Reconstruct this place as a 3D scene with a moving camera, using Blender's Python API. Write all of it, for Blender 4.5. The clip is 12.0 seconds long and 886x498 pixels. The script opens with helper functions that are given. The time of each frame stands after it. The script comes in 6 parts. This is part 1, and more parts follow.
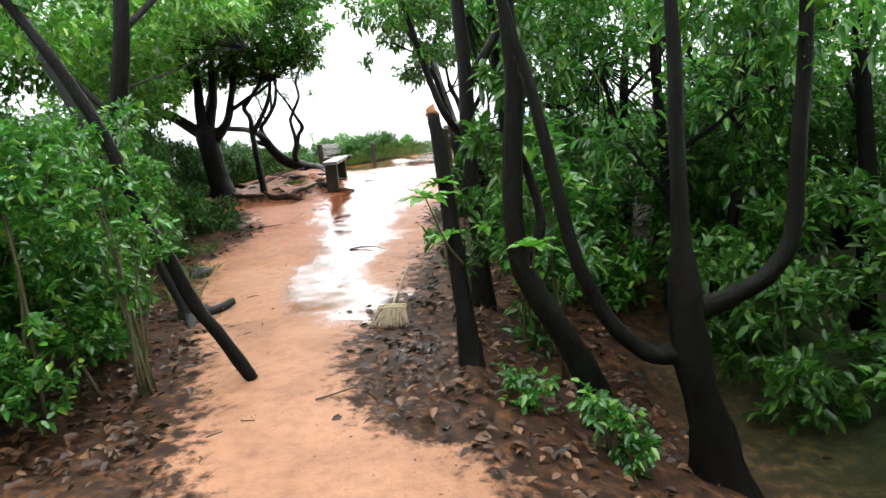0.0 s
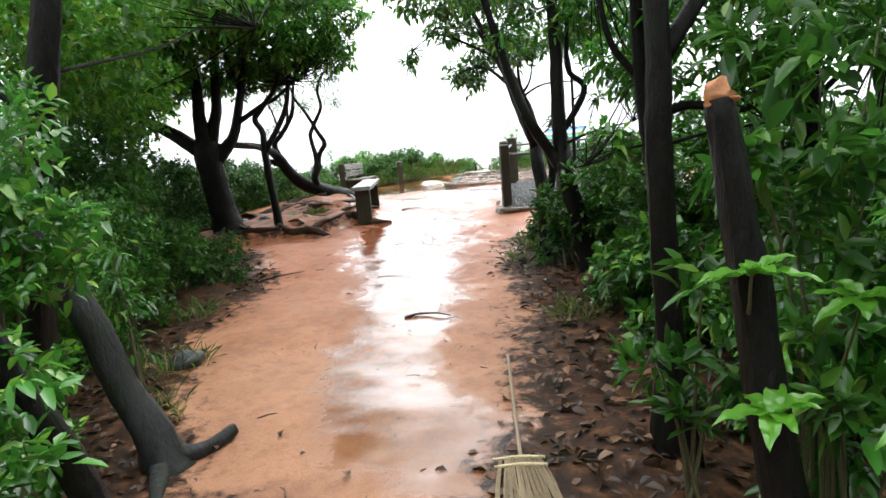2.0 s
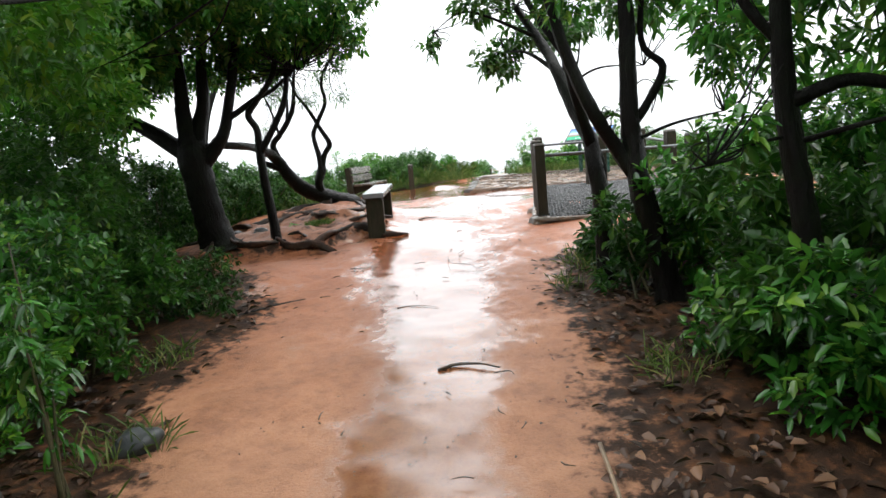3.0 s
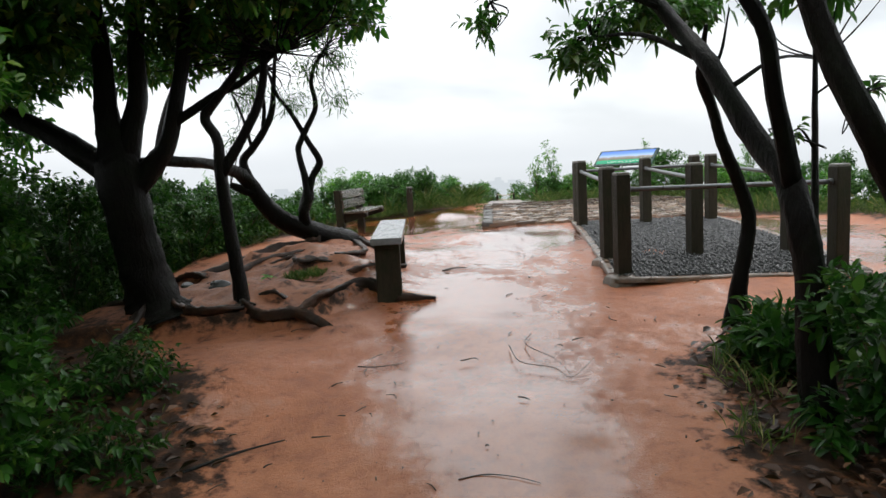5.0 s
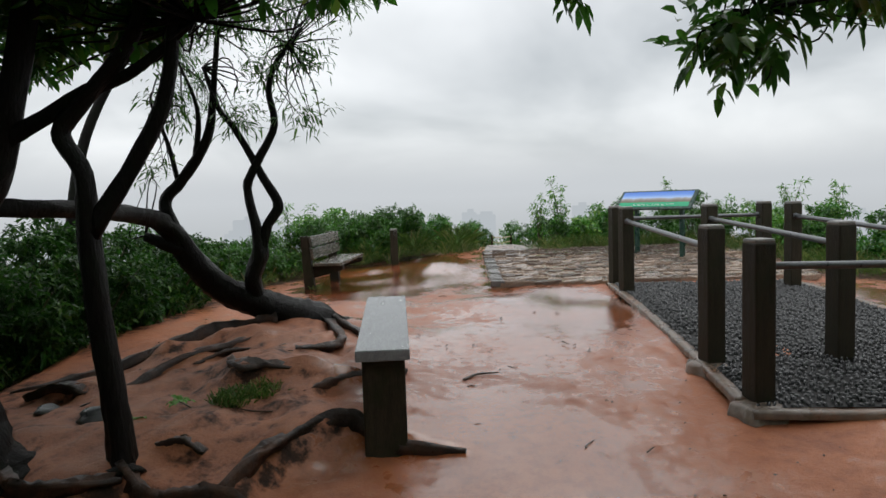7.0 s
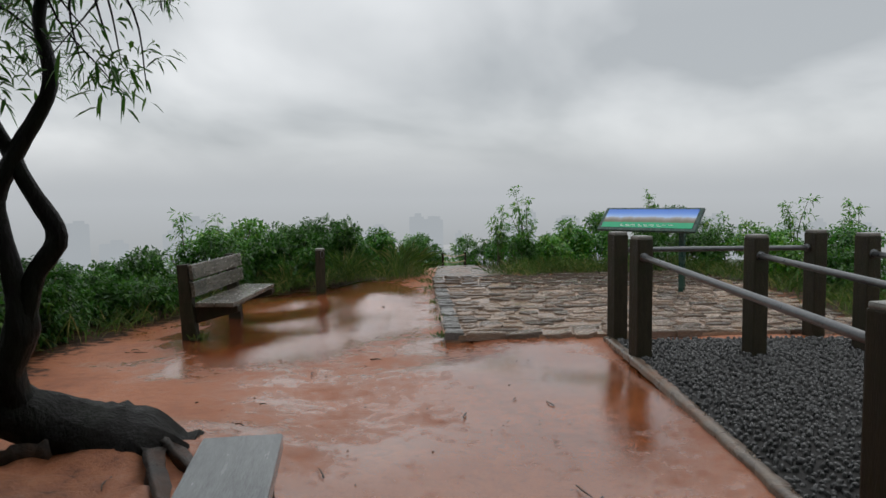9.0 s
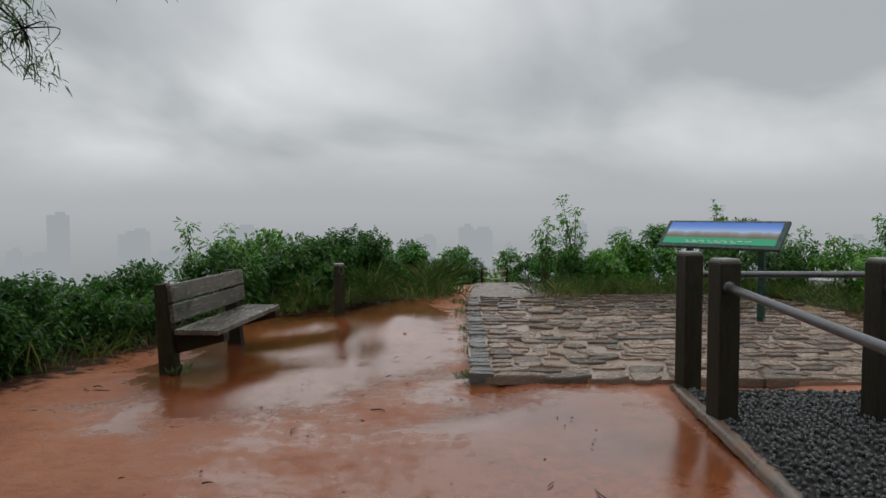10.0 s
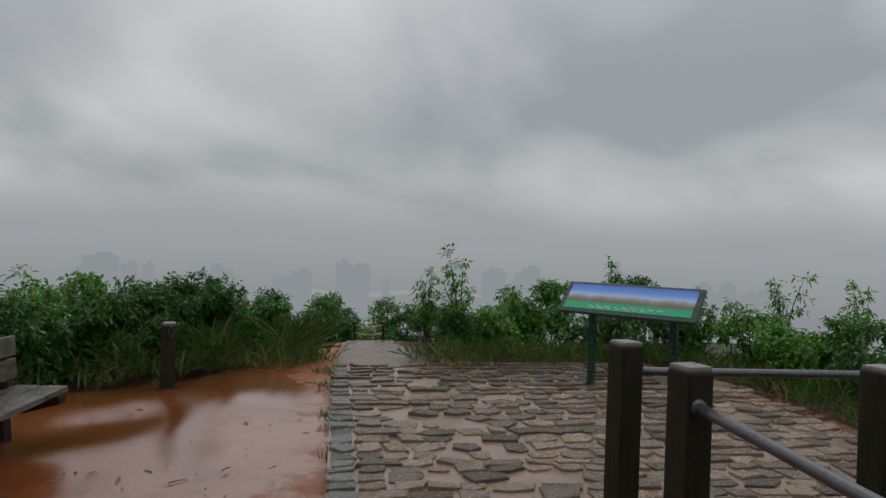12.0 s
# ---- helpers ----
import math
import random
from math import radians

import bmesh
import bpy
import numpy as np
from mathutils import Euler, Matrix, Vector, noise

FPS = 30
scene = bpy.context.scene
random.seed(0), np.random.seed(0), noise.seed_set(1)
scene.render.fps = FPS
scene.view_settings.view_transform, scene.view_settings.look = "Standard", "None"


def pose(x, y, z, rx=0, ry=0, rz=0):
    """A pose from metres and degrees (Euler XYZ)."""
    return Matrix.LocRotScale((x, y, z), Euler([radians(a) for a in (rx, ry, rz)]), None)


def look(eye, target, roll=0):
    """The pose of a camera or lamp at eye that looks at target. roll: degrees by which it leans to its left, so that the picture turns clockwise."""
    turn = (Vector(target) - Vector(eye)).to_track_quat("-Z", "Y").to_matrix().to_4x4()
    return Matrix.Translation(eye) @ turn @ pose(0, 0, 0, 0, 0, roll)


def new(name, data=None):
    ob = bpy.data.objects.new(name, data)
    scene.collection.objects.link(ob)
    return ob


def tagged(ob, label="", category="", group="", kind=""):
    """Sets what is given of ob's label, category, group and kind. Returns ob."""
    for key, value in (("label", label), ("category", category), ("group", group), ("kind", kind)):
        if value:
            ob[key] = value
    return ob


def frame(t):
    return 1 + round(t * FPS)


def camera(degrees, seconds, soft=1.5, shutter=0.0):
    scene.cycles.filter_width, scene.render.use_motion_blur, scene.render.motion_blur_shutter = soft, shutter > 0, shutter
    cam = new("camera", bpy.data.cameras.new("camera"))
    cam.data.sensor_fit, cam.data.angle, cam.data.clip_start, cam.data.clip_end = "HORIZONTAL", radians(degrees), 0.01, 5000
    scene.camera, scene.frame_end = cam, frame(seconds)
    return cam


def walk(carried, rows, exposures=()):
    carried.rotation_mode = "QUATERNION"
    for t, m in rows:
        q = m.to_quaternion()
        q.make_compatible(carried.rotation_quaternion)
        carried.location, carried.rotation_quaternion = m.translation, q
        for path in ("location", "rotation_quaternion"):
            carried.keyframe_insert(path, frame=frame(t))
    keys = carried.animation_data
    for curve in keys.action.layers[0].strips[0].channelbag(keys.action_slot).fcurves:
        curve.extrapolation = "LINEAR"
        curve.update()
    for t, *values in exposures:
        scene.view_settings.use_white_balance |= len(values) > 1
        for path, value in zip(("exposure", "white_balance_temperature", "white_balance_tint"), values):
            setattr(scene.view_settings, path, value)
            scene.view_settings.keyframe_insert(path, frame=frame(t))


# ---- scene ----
cam = camera(68.1, 12.0)
EXPOSURES = [(0, 1.6), (1.5, 1.5), (3, 1.1), (5, 0.4), (6, 0.2), (7, -0.1), (7.7, -0.22), (9.3, -0.47), (10.5, -0.7), (12, -0.95)]
PATH = [
    (0, (-0.008, 0.007, 1.574), (-0.015, 1.976, 1.224), -4.8),
    (0.5, (-0.102, 0.678, 1.588), (-0.108, 2.651, 1.256), -4.4),
    (1, (-0.328, 1.417, 1.636), (-0.346, 3.391, 1.316), -4.5),
    (1.5, (-0.609, 2.238, 1.608), (-0.625, 4.214, 1.306), -4.5),
    (2, (-0.888, 3.034, 1.631), (-0.914, 5.012, 1.337), -4.7),
    (2.5, (-1.088, 3.871, 1.613), (-1.117, 5.85, 1.324), -4.6),
    (3, (-1.216, 4.721, 1.609), (-1.253, 6.701, 1.327), -4.9),
    (3.2, (-1.313, 5.046, 1.568), (-1.355, 7.026, 1.291), -4.8),
    (4.8, (-1.896, 7.514, 1.74), (-1.862, 9.497, 1.488), -3.0),
    (5, (-1.942, 7.821, 1.79), (-1.898, 9.806, 1.552), -3.1),
    (5.5, (-2.104, 8.587, 1.849), (-2.046, 10.575, 1.634), -2.8),
    (6, (-2.14, 9.275, 1.953), (-2.069, 11.264, 1.756), -2.6),
    (6.5, (-2.246, 9.996, 1.961), (-2.15, 11.986, 1.79), -2.4),
    (7, (-2.254, 10.659, 1.997), (-2.118, 12.649, 1.847), -1.9),
    (7.5, (-2.251, 11.355, 2.059), (-2.066, 13.341, 1.911), -1.7),
    (7.7, (-2.264, 11.632, 2.042), (-2.049, 13.615, 1.891), -1.4),
    (9.3, (-1.787, 13.825, 2.157), (-1.489, 15.798, 2.021), -0.6),
    (9.5, (-1.678, 14.074, 2.143), (-1.403, 16.051, 2.013), -0.4),
    (10, (-1.54, 14.712, 2.144), (-1.392, 16.703, 2.036), -0.2),
    (10.5, (-1.466, 15.281, 2.238), (-1.387, 17.277, 2.145), 0.0),
    (11, (-1.406, 15.697, 2.285), (-1.302, 17.693, 2.219), 0.5),
    (11.5, (-1.404, 16.075, 2.32), (-1.156, 18.059, 2.296), 1.4),
    (12, (-1.278, 16.285, 2.331), (-0.766, 18.218, 2.342), 2.1),
]
walk(cam, [(t, look(eye, target, roll)) for t, eye, target, roll in PATH], EXPOSURES)


# ---- sky and light ----
world = bpy.data.worlds.new("overcast")
scene.world = world
world.use_nodes = True
wn, wl = world.node_tree.nodes, world.node_tree.links
wn.clear()


def wnode(kind, **values):
    n = wn.new(kind)
    for key, value in values.items():
        n.inputs[key].default_value = value
    return n


w_out = wn.new("ShaderNodeOutputWorld")
w_bg = wnode("ShaderNodeBackground", Strength=1.0)
w_co = wn.new("ShaderNodeTexCoord")
w_sep = wn.new("ShaderNodeSeparateXYZ")
wl.new(w_co.outputs["Generated"], w_sep.inputs[0])


def wmath(op, a, b=None):
    n = wn.new("ShaderNodeMath")
    n.operation = op
    for slot, v in ((0, a), (1, b)):
        if v is None:
            continue
        if isinstance(v, (int, float)):
            n.inputs[slot].default_value = v
        else:
            wl.new(v, n.inputs[slot])
    return n.outputs[0]


up = wmath("MAXIMUM", w_sep.outputs[2], 0.0)
deck = wmath("ADD", up, 0.42)
w_flat = wn.new("ShaderNodeCombineXYZ")
wl.new(wmath("DIVIDE", w_sep.outputs[0], deck), w_flat.inputs[0])
wl.new(wmath("DIVIDE", w_sep.outputs[1], deck), w_flat.inputs[1])
w_big = wnode("ShaderNodeTexNoise", Scale=1.25, Detail=5.0, Roughness=0.45, Distortion=0.35)
wl.new(w_flat.outputs[0], w_big.inputs["Vector"])
w_ramp = wn.new("ShaderNodeValToRGB")
w_ramp.color_ramp.elements[0].position, w_ramp.color_ramp.elements[0].color = 0.38, (0.56, 0.59, 0.61, 1)
w_ramp.color_ramp.elements[1].position, w_ramp.color_ramp.elements[1].color = 0.68, (1.20, 1.22, 1.23, 1)
wl.new(w_big.outputs[0], w_ramp.inputs[0])
# an overcast sky is brighter overhead than at the horizon
w_zen = wn.new("ShaderNodeMapRange")
w_zen.inputs[1].default_value, w_zen.inputs[2].default_value = 0.25, 0.9
w_zen.inputs[3].default_value, w_zen.inputs[4].default_value = 1.0, 1.9
wl.new(w_sep.outputs[2], w_zen.inputs[0])
w_mul = wn.new("ShaderNodeVectorMath")
w_mul.operation = "SCALE"
wl.new(w_ramp.outputs[0], w_mul.inputs[0])
wl.new(w_zen.outputs[0], w_mul.inputs["Scale"])
w_hz = wn.new("ShaderNodeMapRange")
w_hz.interpolation_type = "SMOOTHSTEP"
w_hz.inputs[1].default_value, w_hz.inputs[2].default_value = 0.01, 0.13
wl.new(w_sep.outputs[2], w_hz.inputs[0])
w_mix = wn.new("ShaderNodeMixRGB")
w_mix.inputs[1].default_value = (0.635, 0.668, 0.70, 1)
wl.new(w_hz.outputs[0], w_mix.inputs[0])
w_sky = wn.new("ShaderNodeTexSky")
w_sky.sky_type, w_sky.sun_disc = "NISHITA", False
w_sky.sun_elevation, w_sky.sun_rotation = radians(55), radians(30)
w_add = wn.new("ShaderNodeMixRGB")
w_add.blend_type = "ADD"
w_add.inputs[0].default_value = 0.01
wl.new(w_mul.outputs[0], w_add.inputs[1])
wl.new(w_sky.outputs[0], w_add.inputs[2])
wl.new(w_add.outputs[0], w_mix.inputs[2])
wl.new(w_mix.outputs[0], w_bg.inputs[0])
wl.new(w_bg.outputs[0], w_out.inputs[0])

sun = new("sun", bpy.data.lights.new("sun", "SUN"))
sun.data.energy, sun.data.angle, sun.data.color = 0.6, radians(40), (1.0, 0.97, 0.93)
sun.matrix_world = look((0, 0, 30), (-10, -17, 0))


# ---- materials ----
def material(name):
    m = bpy.data.materials.new(name)
    m.use_nodes = True
    m.node_tree.nodes.clear()
    return m, m.node_tree.nodes, m.node_tree.links


def finish(nodes, links, shader):
    out = nodes.new("ShaderNodeOutputMaterial")
    links.new(shader, out.inputs[0])


def noise_of(nodes, links, scale, detail=5.0, rough=0.6, vector=None, distortion=0.0):
    n = nodes.new("ShaderNodeTexNoise")
    n.inputs["Scale"].default_value, n.inputs["Detail"].default_value = scale, detail
    n.inputs["Roughness"].default_value, n.inputs["Distortion"].default_value = rough, distortion
    if vector is None:
        vector = nodes.new("ShaderNodeTexCoord").outputs["Object"]
    links.new(vector, n.inputs["Vector"])
    return n.outputs[0]


def ramp_of(nodes, links, value, stops):
    r = nodes.new("ShaderNodeValToRGB")
    for i, (at, colour) in enumerate(stops):
        e = r.color_ramp.elements[i] if i < 2 else r.color_ramp.elements.new(at)
        e.position, e.color = at, (*colour, 1) if len(colour) == 3 else colour
    links.new(value, r.inputs[0])
    return r.outputs[0]


def span(nodes, links, value, a, b, c, d):
    n = nodes.new("ShaderNodeMapRange")
    for i, v in enumerate((a, b, c, d)):
        n.inputs[i + 1].default_value = v
    links.new(value, n.inputs[0])
    return n.outputs[0]


def mix_of(nodes, links, factor, a, b, blend="MIX"):
    n = nodes.new("ShaderNodeMixRGB")
    n.blend_type = blend
    for i, v in enumerate((factor, a, b)):
        if isinstance(v, (int, float)):
            n.inputs[i].default_value = v
        elif isinstance(v, tuple):
            n.inputs[i].default_value = (*v, 1)
        else:
            links.new(v, n.inputs[i])
    return n.outputs[0]


def bump_of(nodes, links, height, strength, distance=0.01):
    b = nodes.new("ShaderNodeBump")
    b.inputs["Strength"].default_value, b.inputs["Distance"].default_value = strength, distance
    links.new(height, b.inputs["Height"])
    return b.outputs[0]


def surface(name, dark, light, scale=8.0, rough=(0.35, 0.6), bump=0.3, stretch=(1, 1, 1), dirt=None, metallic=0.0, vary=0.0, bump_dist=0.01, gloss=0.5):
    """A worn surface: two tones at two scales, roughness that follows them, fine relief."""
    m, n, l = material(name)
    co = n.new("ShaderNodeTexCoord").outputs["Object"]
    mp = n.new("ShaderNodeMapping")
    mp.inputs["Scale"].default_value = stretch
    l.new(co, mp.inputs[0])
    fine = noise_of(n, l, scale * 6, 6, 0.65, mp.outputs[0])
    broad = noise_of(n, l, scale, 4, 0.55, mp.outputs[0], 0.3)
    both = mix_of(n, l, 0.5, broad, fine)
    colour = ramp_of(n, l, both, [(0.32, dark), (0.68, light)])
    if dirt:
        patch = ramp_of(n, l, noise_of(n, l, scale * 0.45, 6, 0.7, co), [(0.48, (0, 0, 0)), (0.66, (1, 1, 1))])
        colour = mix_of(n, l, patch, colour, dirt)
    if vary:
        rnd = n.new("ShaderNodeObjectInfo").outputs["Random"]
        hsv = n.new("ShaderNodeHueSaturation")
        l.new(span(n, l, rnd, 0, 1, 1 - vary, 1 + vary), hsv.inputs["Value"])
        l.new(colour, hsv.inputs["Color"])
        colour = hsv.outputs[0]
    p = n.new("ShaderNodeBsdfPrincipled")
    l.new(colour, p.inputs["Base Color"])
    l.new(span(n, l, broad, 0.3, 0.7, *rough), p.inputs["Roughness"])
    p.inputs["Metallic"].default_value = metallic
    p.inputs["Specular IOR Level"].default_value = gloss
    l.new(bump_of(n, l, both, bump, bump_dist), p.inputs["Normal"])
    finish(n, l, p.outputs[0])
    return m


def leaf_material(name, dark, light, yellow, rough=0.3, through_light=0.35, gloss=0.8):
    """Wet leaves: each blade has its own green; light passes through them."""
    m, n, l = material(name)
    geo = n.new("ShaderNodeNewGeometry")
    colour = ramp_of(n, l, geo.outputs["Random Per Island"], [(0.0, dark), (0.75, light), (0.97, yellow)])
    broad = noise_of(n, l, 1.7, 3, 0.5)
    hsv = n.new("ShaderNodeHueSaturation")
    l.new(span(n, l, broad, 0.3, 0.7, 0.7, 1.3), hsv.inputs["Value"])
    l.new(colour, hsv.inputs["Color"])
    p = n.new("ShaderNodeBsdfPrincipled")
    l.new(hsv.outputs[0], p.inputs["Base Color"])
    p.inputs["Roughness"].default_value = rough
    p.inputs["Specular IOR Level"].default_value = gloss
    t = n.new("ShaderNodeBsdfTranslucent")
    tint = mix_of(n, l, 0.5, hsv.outputs[0], (0.08, 0.26, 0.035))
    l.new(tint, t.inputs[0])
    mix = n.new("ShaderNodeMixShader")
    mix.inputs[0].default_value = through_light
    l.new(p.outputs[0], mix.inputs[1])
    l.new(t.outputs[0], mix.inputs[2])
    finish(n, l, mix.outputs[0])
    return m


def ground_material():
    """Wet red clay on the trodden path, dark leaf mould beside it, moss and grass soil further off."""
    m, n, l = material("wet_clay_ground")
    co = n.new("ShaderNodeTexCoord").outputs["Object"]
    bare = n.new("ShaderNodeAttribute")
    bare.attribute_name = "bare"
    wet = n.new("ShaderNodeAttribute")
    wet.attribute_name = "wet"
    red = n.new("ShaderNodeAttribute")
    red.attribute_name = "red"
    humus_shade = n.new("ShaderNodeAttribute")
    humus_shade.attribute_name = "humus_shade"
    far = n.new("ShaderNodeAttribute")
    far.attribute_name = "far"
    n1 = noise_of(n, l, 1.3, 6, 0.6, co, 0.3)
    n2 = noise_of(n, l, 9.0, 6, 0.65, co)
    n3 = noise_of(n, l, 60.0, 5, 0.7, co)
    sand = ramp_of(n, l, n1, [(0.3, (0.25, 0.112, 0.055)), (0.52, (0.36, 0.172, 0.090)), (0.75, (0.42, 0.215, 0.118))])
    clay = ramp_of(n, l, n1, [(0.3, (0.27, 0.082, 0.030)), (0.52, (0.40, 0.135, 0.050)), (0.75, (0.46, 0.175, 0.072))])
    soil = mix_of(n, l, red.outputs["Fac"], sand, clay)
    n4 = noise_of(n, l, 4.5, 7, 0.7, co, 0.5)
    # brown root soil, with the tree's shade put into its colour
    dark_soil = ramp_of(n, l, n4, [(0.34, (0.035, 0.017, 0.010)), (0.52, (0.12, 0.052, 0.026)), (0.70, (0.26, 0.105, 0.048))])
    soil = mix_of(n, l, humus_shade.outputs["Fac"], soil, dark_soil)
    speck = ramp_of(n, l, n3, [(0.30, (0.62, 0.55, 0.5)), (0.5, (1, 1, 1))])
    soil = mix_of(n, l, 0.7, soil, speck, "MULTIPLY")
    stain = ramp_of(n, l, n2, [(0.35, (0.55, 0.45, 0.42)), (0.55, (1, 1, 1))])
    soil = mix_of(n, l, 0.55, soil, stain, "MULTIPLY")
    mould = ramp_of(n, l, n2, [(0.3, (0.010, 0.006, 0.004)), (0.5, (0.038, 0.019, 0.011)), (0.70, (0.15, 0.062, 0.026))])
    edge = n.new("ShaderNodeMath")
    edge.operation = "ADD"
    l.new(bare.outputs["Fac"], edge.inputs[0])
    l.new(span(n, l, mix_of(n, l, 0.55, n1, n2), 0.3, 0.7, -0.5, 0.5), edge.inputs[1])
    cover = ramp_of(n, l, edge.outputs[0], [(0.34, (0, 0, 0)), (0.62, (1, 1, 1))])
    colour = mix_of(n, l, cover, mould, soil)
    green = ramp_of(n, l, n2, [(0.3, (0.02, 0.03, 0.012)), (0.7, (0.06, 0.08, 0.025))])
    colour = mix_of(n, l, far.outputs["Fac"], colour, green)
    p = n.new("ShaderNodeBsdfPrincipled")
    film = n.new("ShaderNodeMath")
    film.operation = "ADD"
    l.new(wet.outputs["Fac"], film.inputs[0])
    l.new(span(n, l, mix_of(n, l, 0.35, n1, n2), 0.3, 0.7, -0.35, 0.35), film.inputs[1])
    pool = ramp_of(n, l, film.outputs[0], [(0.42, (0, 0, 0)), (0.70, (1, 1, 1))])
    soaked = mix_of(n, l, pool, (1, 1, 1), (0.62, 0.55, 0.50))
    l.new(mix_of(n, l, 1.0, colour, soaked, "MULTIPLY"), p.inputs["Base Color"])
    l.new(span(n, l, pool, 0, 1, 0.62, 0.07), p.inputs["Roughness"])
    shine = n.new("ShaderNodeMath")
    shine.operation = "MULTIPLY"
    l.new(span(n, l, pool, 0, 1, 0.12, 1.0), shine.inputs[0])
    l.new(span(n, l, cover, 0, 1, 0.25, 1.0), shine.inputs[1])
    l.new(shine.outputs[0], p.inputs["Coat Weight"])
    l.new(span(n, l, cover, 0, 1, 0.15, 0.5), p.inputs["Specular IOR Level"])
    l.new(span(n, l, pool, 0, 1, 0.30, 0.025), p.inputs["Coat Roughness"])
    p.inputs["Coat IOR"].default_value = 1.33
    grain = mix_of(n, l, 0.45, n2, n3)
    b = n.new("ShaderNodeBump")
    b.inputs["Distance"].default_value = 0.02
    l.new(span(n, l, pool, 0, 1, 1.0, 0.10), b.inputs["Strength"])
    l.new(grain, b.inputs["Height"])
    l.new(b.outputs[0], p.inputs["Normal"])
    drops = mix_of(n, l, 0.4, noise_of(n, l, 75, 3, 0.6, co), noise_of(n, l, 13, 2, 0.5, co, 1.0))
    rb = n.new("ShaderNodeBump")
    rb.inputs["Distance"].default_value = 0.012
    l.new(span(n, l, pool, 0, 1, 0.55, 0.22), rb.inputs["Strength"])
    l.new(drops, rb.inputs["Height"])
    ripple = rb.outputs[0]
    l.new(ripple, p.inputs["Coat Normal"])
    finish(n, l, p.outputs[0])
    return m


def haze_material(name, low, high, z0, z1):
    """Fog painted as a plain glow, its colour fading upwards into the sky's."""
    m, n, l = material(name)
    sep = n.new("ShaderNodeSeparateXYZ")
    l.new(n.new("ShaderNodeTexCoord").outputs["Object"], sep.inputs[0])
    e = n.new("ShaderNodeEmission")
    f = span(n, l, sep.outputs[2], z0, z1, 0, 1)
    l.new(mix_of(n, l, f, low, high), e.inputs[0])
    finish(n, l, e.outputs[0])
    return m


GROUND = ground_material()
BARK = surface("wet_dark_bark", (0.0012, 0.001, 0.0009), (0.0085, 0.007, 0.006), 7, (0.35, 0.65), 1.0, (1, 1, 0.3), (0.006, 0.008, 0.004), bump_dist=0.04, gloss=0.12)
BARK_GREY = surface("grey_weathered_bark", (0.005, 0.006, 0.0065), (0.036, 0.039, 0.040), 7, (0.35, 0.65), 1.0, (1, 1, 0.3), (0.012, 0.018, 0.008), bump_dist=0.03, gloss=0.25)
ROOT = surface("muddy_root_bark", (0.005, 0.0035, 0.0025), (0.028, 0.017, 0.011), 9, (0.25, 0.6), 0.8, (1, 1, 1), (0.06, 0.026, 0.013), bump_dist=0.02, gloss=0.4)
STEM = surface("green_brown_stem", (0.03, 0.03, 0.012), (0.10, 0.09, 0.04), 12, (0.4, 0.7), 0.4)
LEAF = leaf_material("broad_wet_leaves", (0.016, 0.080, 0.012), (0.060, 0.235, 0.026), (0.20, 0.36, 0.04), 0.25, 0.42)
LEAF_DARK = leaf_material("deep_green_leaves", (0.010, 0.045, 0.007), (0.040, 0.135, 0.013), (0.10, 0.20, 0.025), 0.30, 0.35, 0.4)
LEAF_BRIGHT = leaf_material("fresh_green_leaves", (0.030, 0.12, 0.010), (0.11, 0.34, 0.022), (0.28, 0.42, 0.04), 0.28, 0.45)
# darker leaf copy, the bushes' shade put into its colour
LEAF_SHADED = leaf_material("shade_toned_leaves", (0.006, 0.028, 0.005), (0.021, 0.080, 0.009), (0.07, 0.14, 0.02), 0.34, 0.25, 0.2)
GRASS = leaf_material("grass_blades", (0.035, 0.065, 0.012), (0.11, 0.16, 0.035), (0.30, 0.25, 0.10), 0.45, 0.3, 0.4)
LITTER = leaf_material("fallen_leaves", (0.012, 0.006, 0.004), (0.058, 0.027, 0.014), (0.17, 0.09, 0.05), 0.42, 0.03, 0.3)
TWIG = surface("dead_twig", (0.02, 0.013, 0.009), (0.08, 0.05, 0.03), 20, (0.3, 0.6), 0.4)
TIMBER = surface("weathered_bench_timber", (0.05, 0.044, 0.036), (0.16, 0.14, 0.115), 5, (0.10, 0.32), 0.6, (6, 1, 6), (0.03, 0.03, 0.02), vary=0.12)
POST = surface("mossy_timber_post", (0.007, 0.006, 0.004), (0.042, 0.034, 0.020), 6, (0.4, 0.7), 0.7, (5, 5, 0.7), (0.014, 0.018, 0.007), vary=0.2, gloss=0.2)
POST_TOP = surface("grey_post_cap", (0.10, 0.10, 0.09), (0.25, 0.24, 0.22), 14, (0.25, 0.5), 0.4)
SEAT = surface("wet_grey_plank", (0.11, 0.12, 0.125), (0.22, 0.235, 0.24), 4, (0.12, 0.28), 0.25, (6, 1, 6))
RAIL = surface("grey_steel_rail", (0.07, 0.075, 0.08), (0.16, 0.165, 0.17), 10, (0.25, 0.45), 0.15, metallic=0.55)
CONCRETE = surface("wet_concrete", (0.065, 0.050, 0.038), (0.19, 0.145, 0.11), 5, (0.18, 0.45), 0.7, dirt=(0.17, 0.08, 0.04))
PEBBLE = surface("dark_set_pebbles", (0.006, 0.007, 0.008), (0.042, 0.042, 0.042), 9, (0.10, 0.3), 0.2, vary=0.35, gloss=0.55)
MORTAR = surface("dark_mortar", (0.005, 0.005, 0.005), (0.016, 0.015, 0.014), 20, (0.4, 0.6), 0.5, gloss=0.15)
